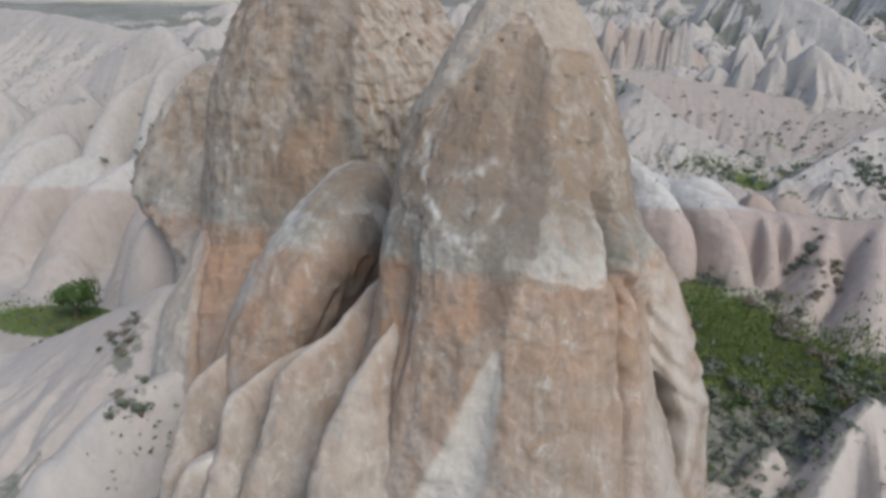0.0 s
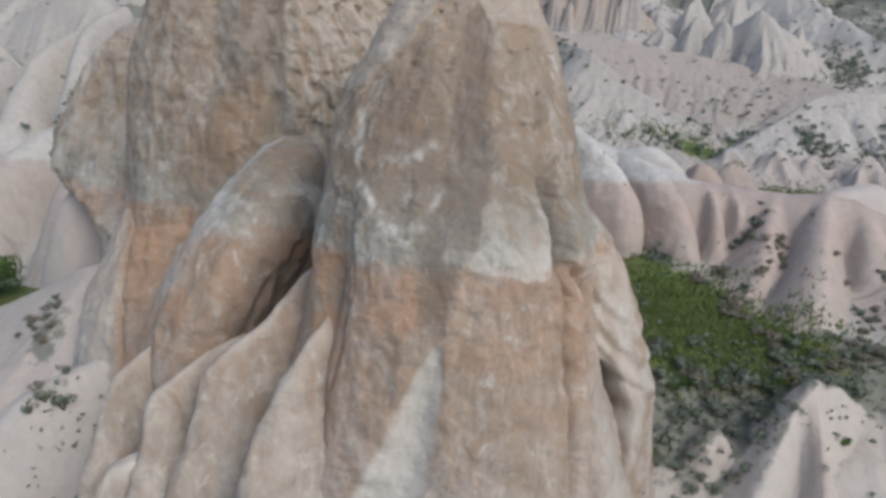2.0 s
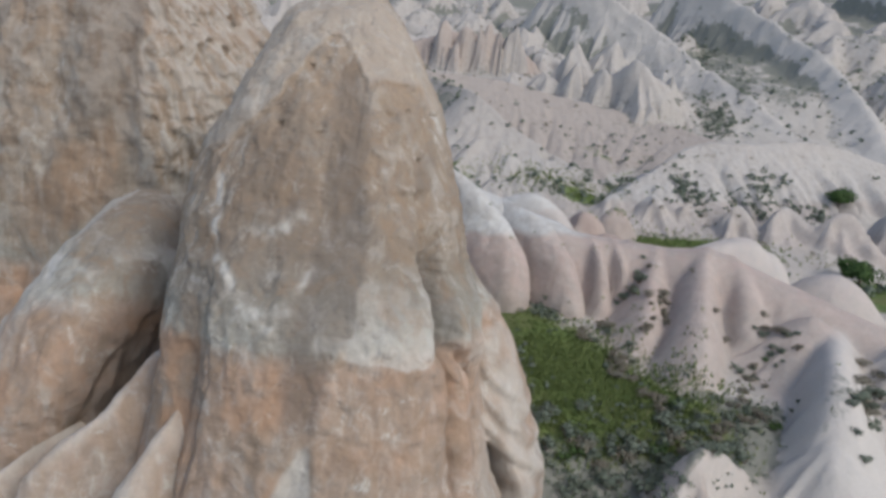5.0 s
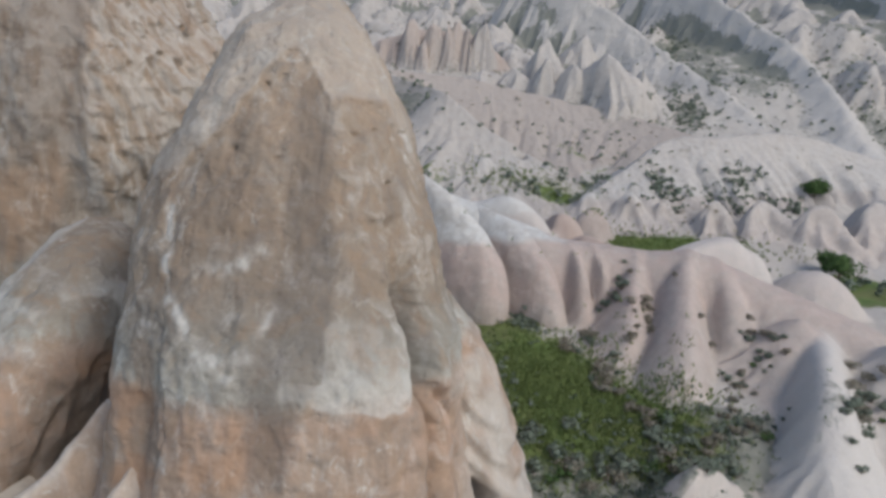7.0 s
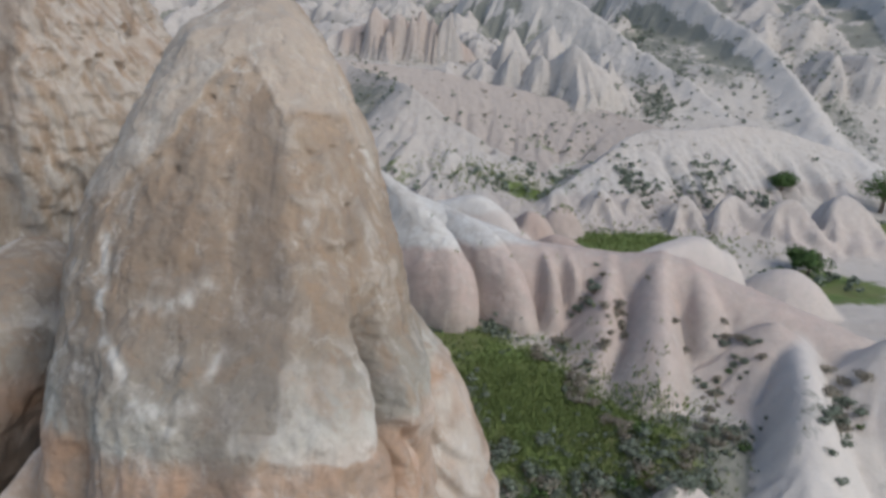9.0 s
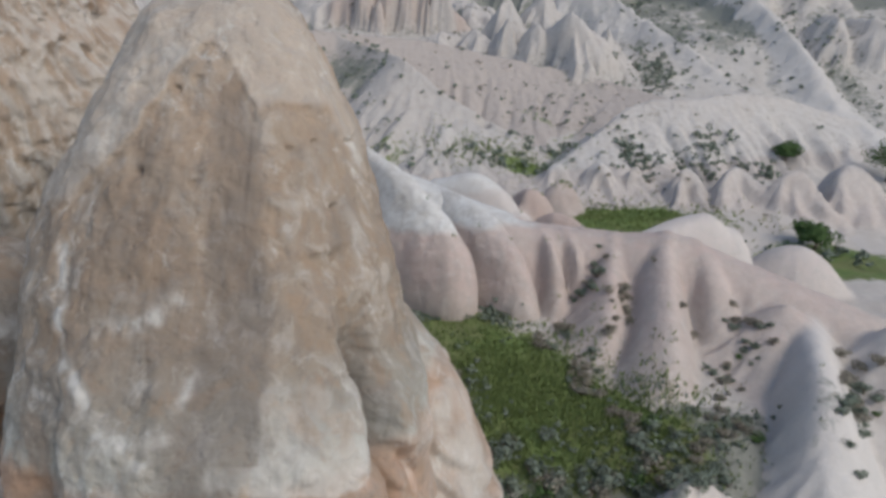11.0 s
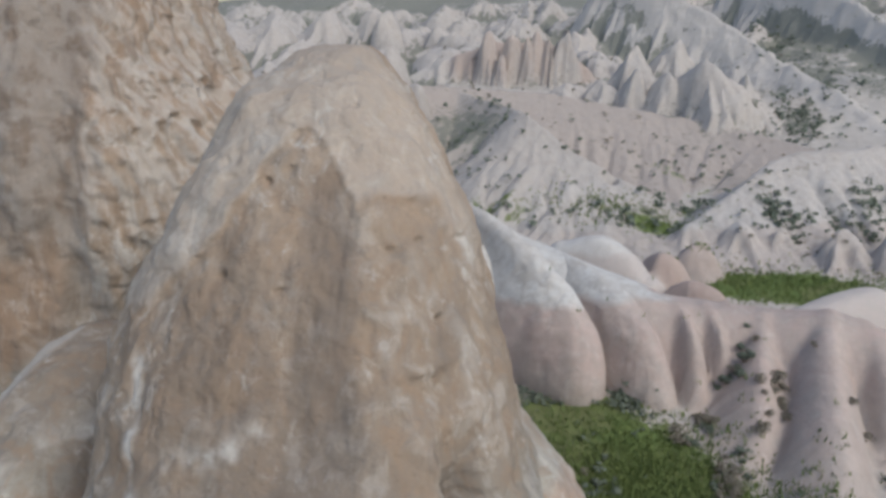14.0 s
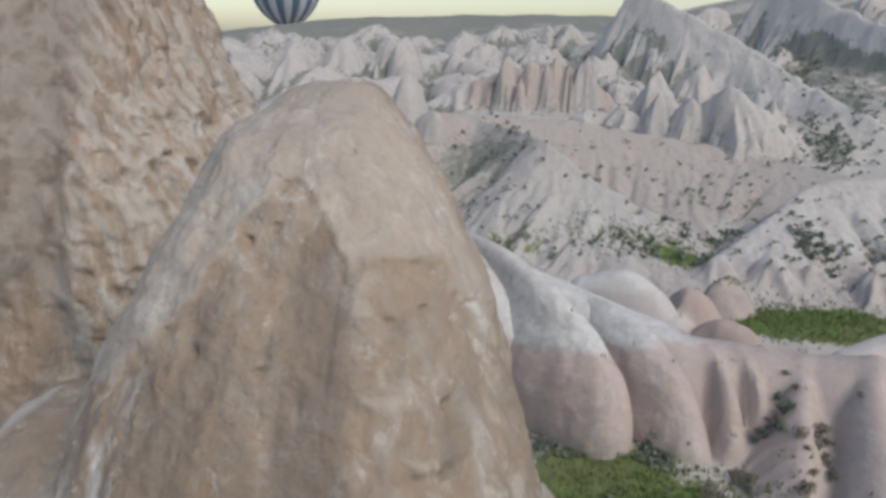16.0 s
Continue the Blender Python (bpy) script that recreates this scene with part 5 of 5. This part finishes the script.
def scrub(label, material, count, spots, sizes, seed, leaves=16):
    """Far scrub: too many to count, joined."""
    rng = random.Random(seed)
    verts, faces = [], []
    for _ in range(count):
        cx, cy, sx, sy = rng.choice(spots)
        x, y = rng.gauss(cx, sx), rng.gauss(cy, sy)
        place, normal = surface(x, y)
        if place is None or normal.z < 0.3 or place.z > 60 or (-2 < x < 14.5 and 60 < y < 84 and place.z > 13.4) or (0 < x < 8 and y < 60 and place.z > float(height(x, y)) + 3):
            continue
        s = rng.uniform(*sizes)
        v, f = leaf_cloud(rng, leaves, 0.5 * s, 0.7 * s, 0.17 * s, 3)
        i = len(verts)
        verts += [(place.x + a, place.y + b, place.z + c - 0.05) for a, b, c in v]
        faces += [tuple(k + i for k in q) for q in f]
    tagged(new("scrub", mesh_from("scrub", verts, faces, material)), label, "scrub", kind="stuff")


scrub("grey-green scrub scattered over the far slopes", sage_leaf, 1100, [(33, 106, 1.6, 1.4), (31.5, 108.5, 1.4, 2.0), (40, 107, 1.8, 1.6), (44, 111, 2.0, 1.5), (50, 107, 2.5, 1.6), (53, 185, 4, 6), (51, 194, 4, 5), (48.5, 150, 3, 4), (43, 141, 3, 4), (47, 147, 2, 4), (79.5, 143, 2, 10), (84, 170, 4, 9), (56, 182, 3, 10), (60, 158, 6, 10), (70, 140, 10, 12), (90, 170, 12, 20), (-8, 118, 5, 6), (-5, 128, 4, 5), (20, 128, 10, 6), (50, 165, 6, 12)], (0.5, 1.5), 31)
scrub("dry brown scrub between far rocks", dry_leaf, 230, [(0, 150, 22, 8), (25, 165, 20, 12), (-40, 170, 25, 15), (30, 100, 8, 4), (20, 130, 18, 7), (-60, 140, 20, 14), (-20, 210, 50, 25), (60, 200, 30, 20)], (0.4, 1.3), 32)
scrub("grey-green bushes in the hollows", sage_leaf, 200, [(16, 107.5, 3, 1.4), (22, 113, 3, 1.5), (-3, 107, 4, 2), (60, 150, 10, 8), (-40, 230, 50, 15), (-66, 92, 5, 2), (46, 84, 3, 2), (68, 100, 4, 4)], (0.7, 1.9), 33)
scrub("low scrub and weeds along the valley floor", sage_leaf, 1500, [(12, 46, 4, 2.4), (17, 50, 3, 2), (8, 43, 3, 3), (6, 50, 1.2, 4), (3, 65, 1.6, 0.9), (9, 65, 0.7, 1.4), (-30, 38, 1.8, 1.4), (-56, 62, 6, 2)], (0.3, 0.8), 34, 12)


def grass(seed):
    rng = random.Random(seed)
    verts, faces = [], []
    for cx, cy, sx, sy, count, tall in [(9, 55, 3.6, 4.2, 5200, 0.34), (15, 51.5, 3.4, 2.2, 2200, 0.34), (27, 94, 7, 2.6, 1800, 0.4), (14, 109, 5, 2, 700, 0.45), (-58, 63, 6, 2, 900, 0.45)]:
        for _ in range(count):
            x, y = rng.gauss(cx, sx), rng.gauss(cy, sy)
            place, normal = surface(x, y)
            if place is None or normal.z < 0.7:
                continue
            for _ in range(3):
                a, h = rng.uniform(0, 6.28), tall * rng.uniform(0.5, 1.3)
                dx, dy, w = math.cos(a), math.sin(a), 0.05
                ox, oy, bend = rng.gauss(0, 0.1), rng.gauss(0, 0.1), rng.uniform(0.1, 0.6) * h
                i = len(verts)
                verts += [(x + ox - dy * w, y + oy + dx * w, place.z - 0.02), (x + ox + dy * w, y + oy - dx * w, place.z - 0.02), (x + ox + dx * bend, y + oy + dy * bend, place.z + h)]
                faces.append((i, i + 1, i + 2))
    tagged(new("grass", mesh_from("grass", verts, faces, grass_leaf)), "lush green meadow grass in the hollow", "grass", kind="stuff")


grass(41)


def tree(x, y, tall, spread, label, seed):
    rng = random.Random(seed)
    place, _ = surface(x, y)
    verts, faces = [], []
    fork = (0.1, 0.05, tall * 0.3)
    stick(verts, faces, (0, 0, -0.3), fork, 0.06 * tall, 0.04 * tall, 8)
    for _ in range(7):
        a, h = rng.uniform(0, 6.28), rng.uniform(0.55, 0.85) * tall
        tip = (math.cos(a) * spread * 0.55, math.sin(a) * spread * 0.55, h)
        stick(verts, faces, fork, tip, 0.03 * tall, 0.008 * tall, 6)
    base = new("tree", None)
    base.matrix_basis = pose(x, y, place.z)
    part("trunk", mesh_from("tree_trunk", verts, faces, bark), base, "brown branching trunk")
    v, f = leaf_cloud(rng, 2600, spread, tall * 0.95, 0.16, 16)
    v = [(a, b, c + 0.12 * tall) for a, b, c in v]
    part("crown", mesh_from("tree_crown", v, f, green_leaf), base, "dense dark green leaves")
    return tagged(base, label, "tree")


tree(-58.4, 63.5, 4.6, 2.6, "dark green bushy tree in the hollow", 51)
tree(55.4, 111.9, 2.4, 2.2, "round dark green tree on the slope", 52)
tree(69.3, 109.5, 6.0, 3.8, "large dark green tree at the slope's foot", 53)
tree(46.5, 86, 3.0, 2.4, "dark green bush behind the domes", 54)


# ---- the hot-air balloon ----
def balloon(x, y, z, r):
    cloth = [plain("blue_grey_cloth", (0.10, 0.14, 0.20), 0.5, 0.5), plain("pale_cloth", (0.42, 0.46, 0.50), 0.5, 0.5)]
    wicker, steel = plain("wicker", (0.28, 0.18, 0.09), 0.8, 20), plain("steel", (0.4, 0.4, 0.42), 0.4)
    base = new("hot_air_balloon", None)
    base.matrix_basis = pose(x, y, z)
    gores, rows = 24, 20
    def girth(k):
        a = math.pi * k
        return r * math.sin(a) ** 0.9 * (1.0 if k > 0.5 else (0.55 + 0.45 * math.sin(a)) if k > 0.12 else 0.75 * (0.55 + 0.45 * math.sin(a)) + 0.04)
    for g in range(gores):
        verts, faces = [], []
        for i in range(rows + 1):
            k = 0.1 + 0.9 * i / rows
            for j in range(5):
                a = 2 * math.pi * (g + j / 4) / gores
                puff = 1 + 0.035 * math.sin(math.pi * j / 4)
                w = girth(k) * puff if i < rows else 0.0
                verts.append((w * math.cos(a), w * math.sin(a), -r * 1.15 * math.cos(math.pi * k)))
        for i in range(rows):
            for j in range(4):
                q = i * 5 + j
                faces.append((q, q + 1, q + 6, q + 5))
        part("gore", mesh_from("gore", verts, faces, cloth[g % 2]), base)
    bottom = -r * 1.15 - 4.5
    bm = bmesh.new()
    bmesh.ops.create_cube(bm, size=1, matrix=Matrix.Translation((0, 0, bottom)) @ Matrix.Diagonal((3.2, 1.8, 1.2, 1)))
    top = max(bm.faces, key=lambda f: f.calc_center_median().z)
    bmesh.ops.inset_region(bm, faces=[top], thickness=0.12)
    bmesh.ops.translate(bm, verts=top.verts, vec=(0, 0, -1.0))
    me = bpy.data.meshes.new("basket")
    bm.to_mesh(me)
    me.materials.append(wicker)
    part("basket", me, base, "brown wicker basket")
    for cx in (-1.4, 1.4):
        for cy in (-0.75, 0.75):
            verts, faces = [], []
            stick(verts, faces, (cx, cy, bottom + 0.5), (cx * 0.9, cy * 1.4, -r * 1.08), 0.05, 0.03, 6)
            part("rope", mesh_from("rope", verts, faces, steel), base)
    verts, faces = [], []
    stick(verts, faces, (0, 0, bottom + 2.2), (0, 0, bottom + 3.0), 0.35, 0.25, 10)
    part("burner", mesh_from("burner", verts, faces, steel), base, "steel burner")
    return tagged(base, "striped blue-grey hot-air balloon low over the hills", "balloon")


balloon(-112, 345, 57, 14.5)
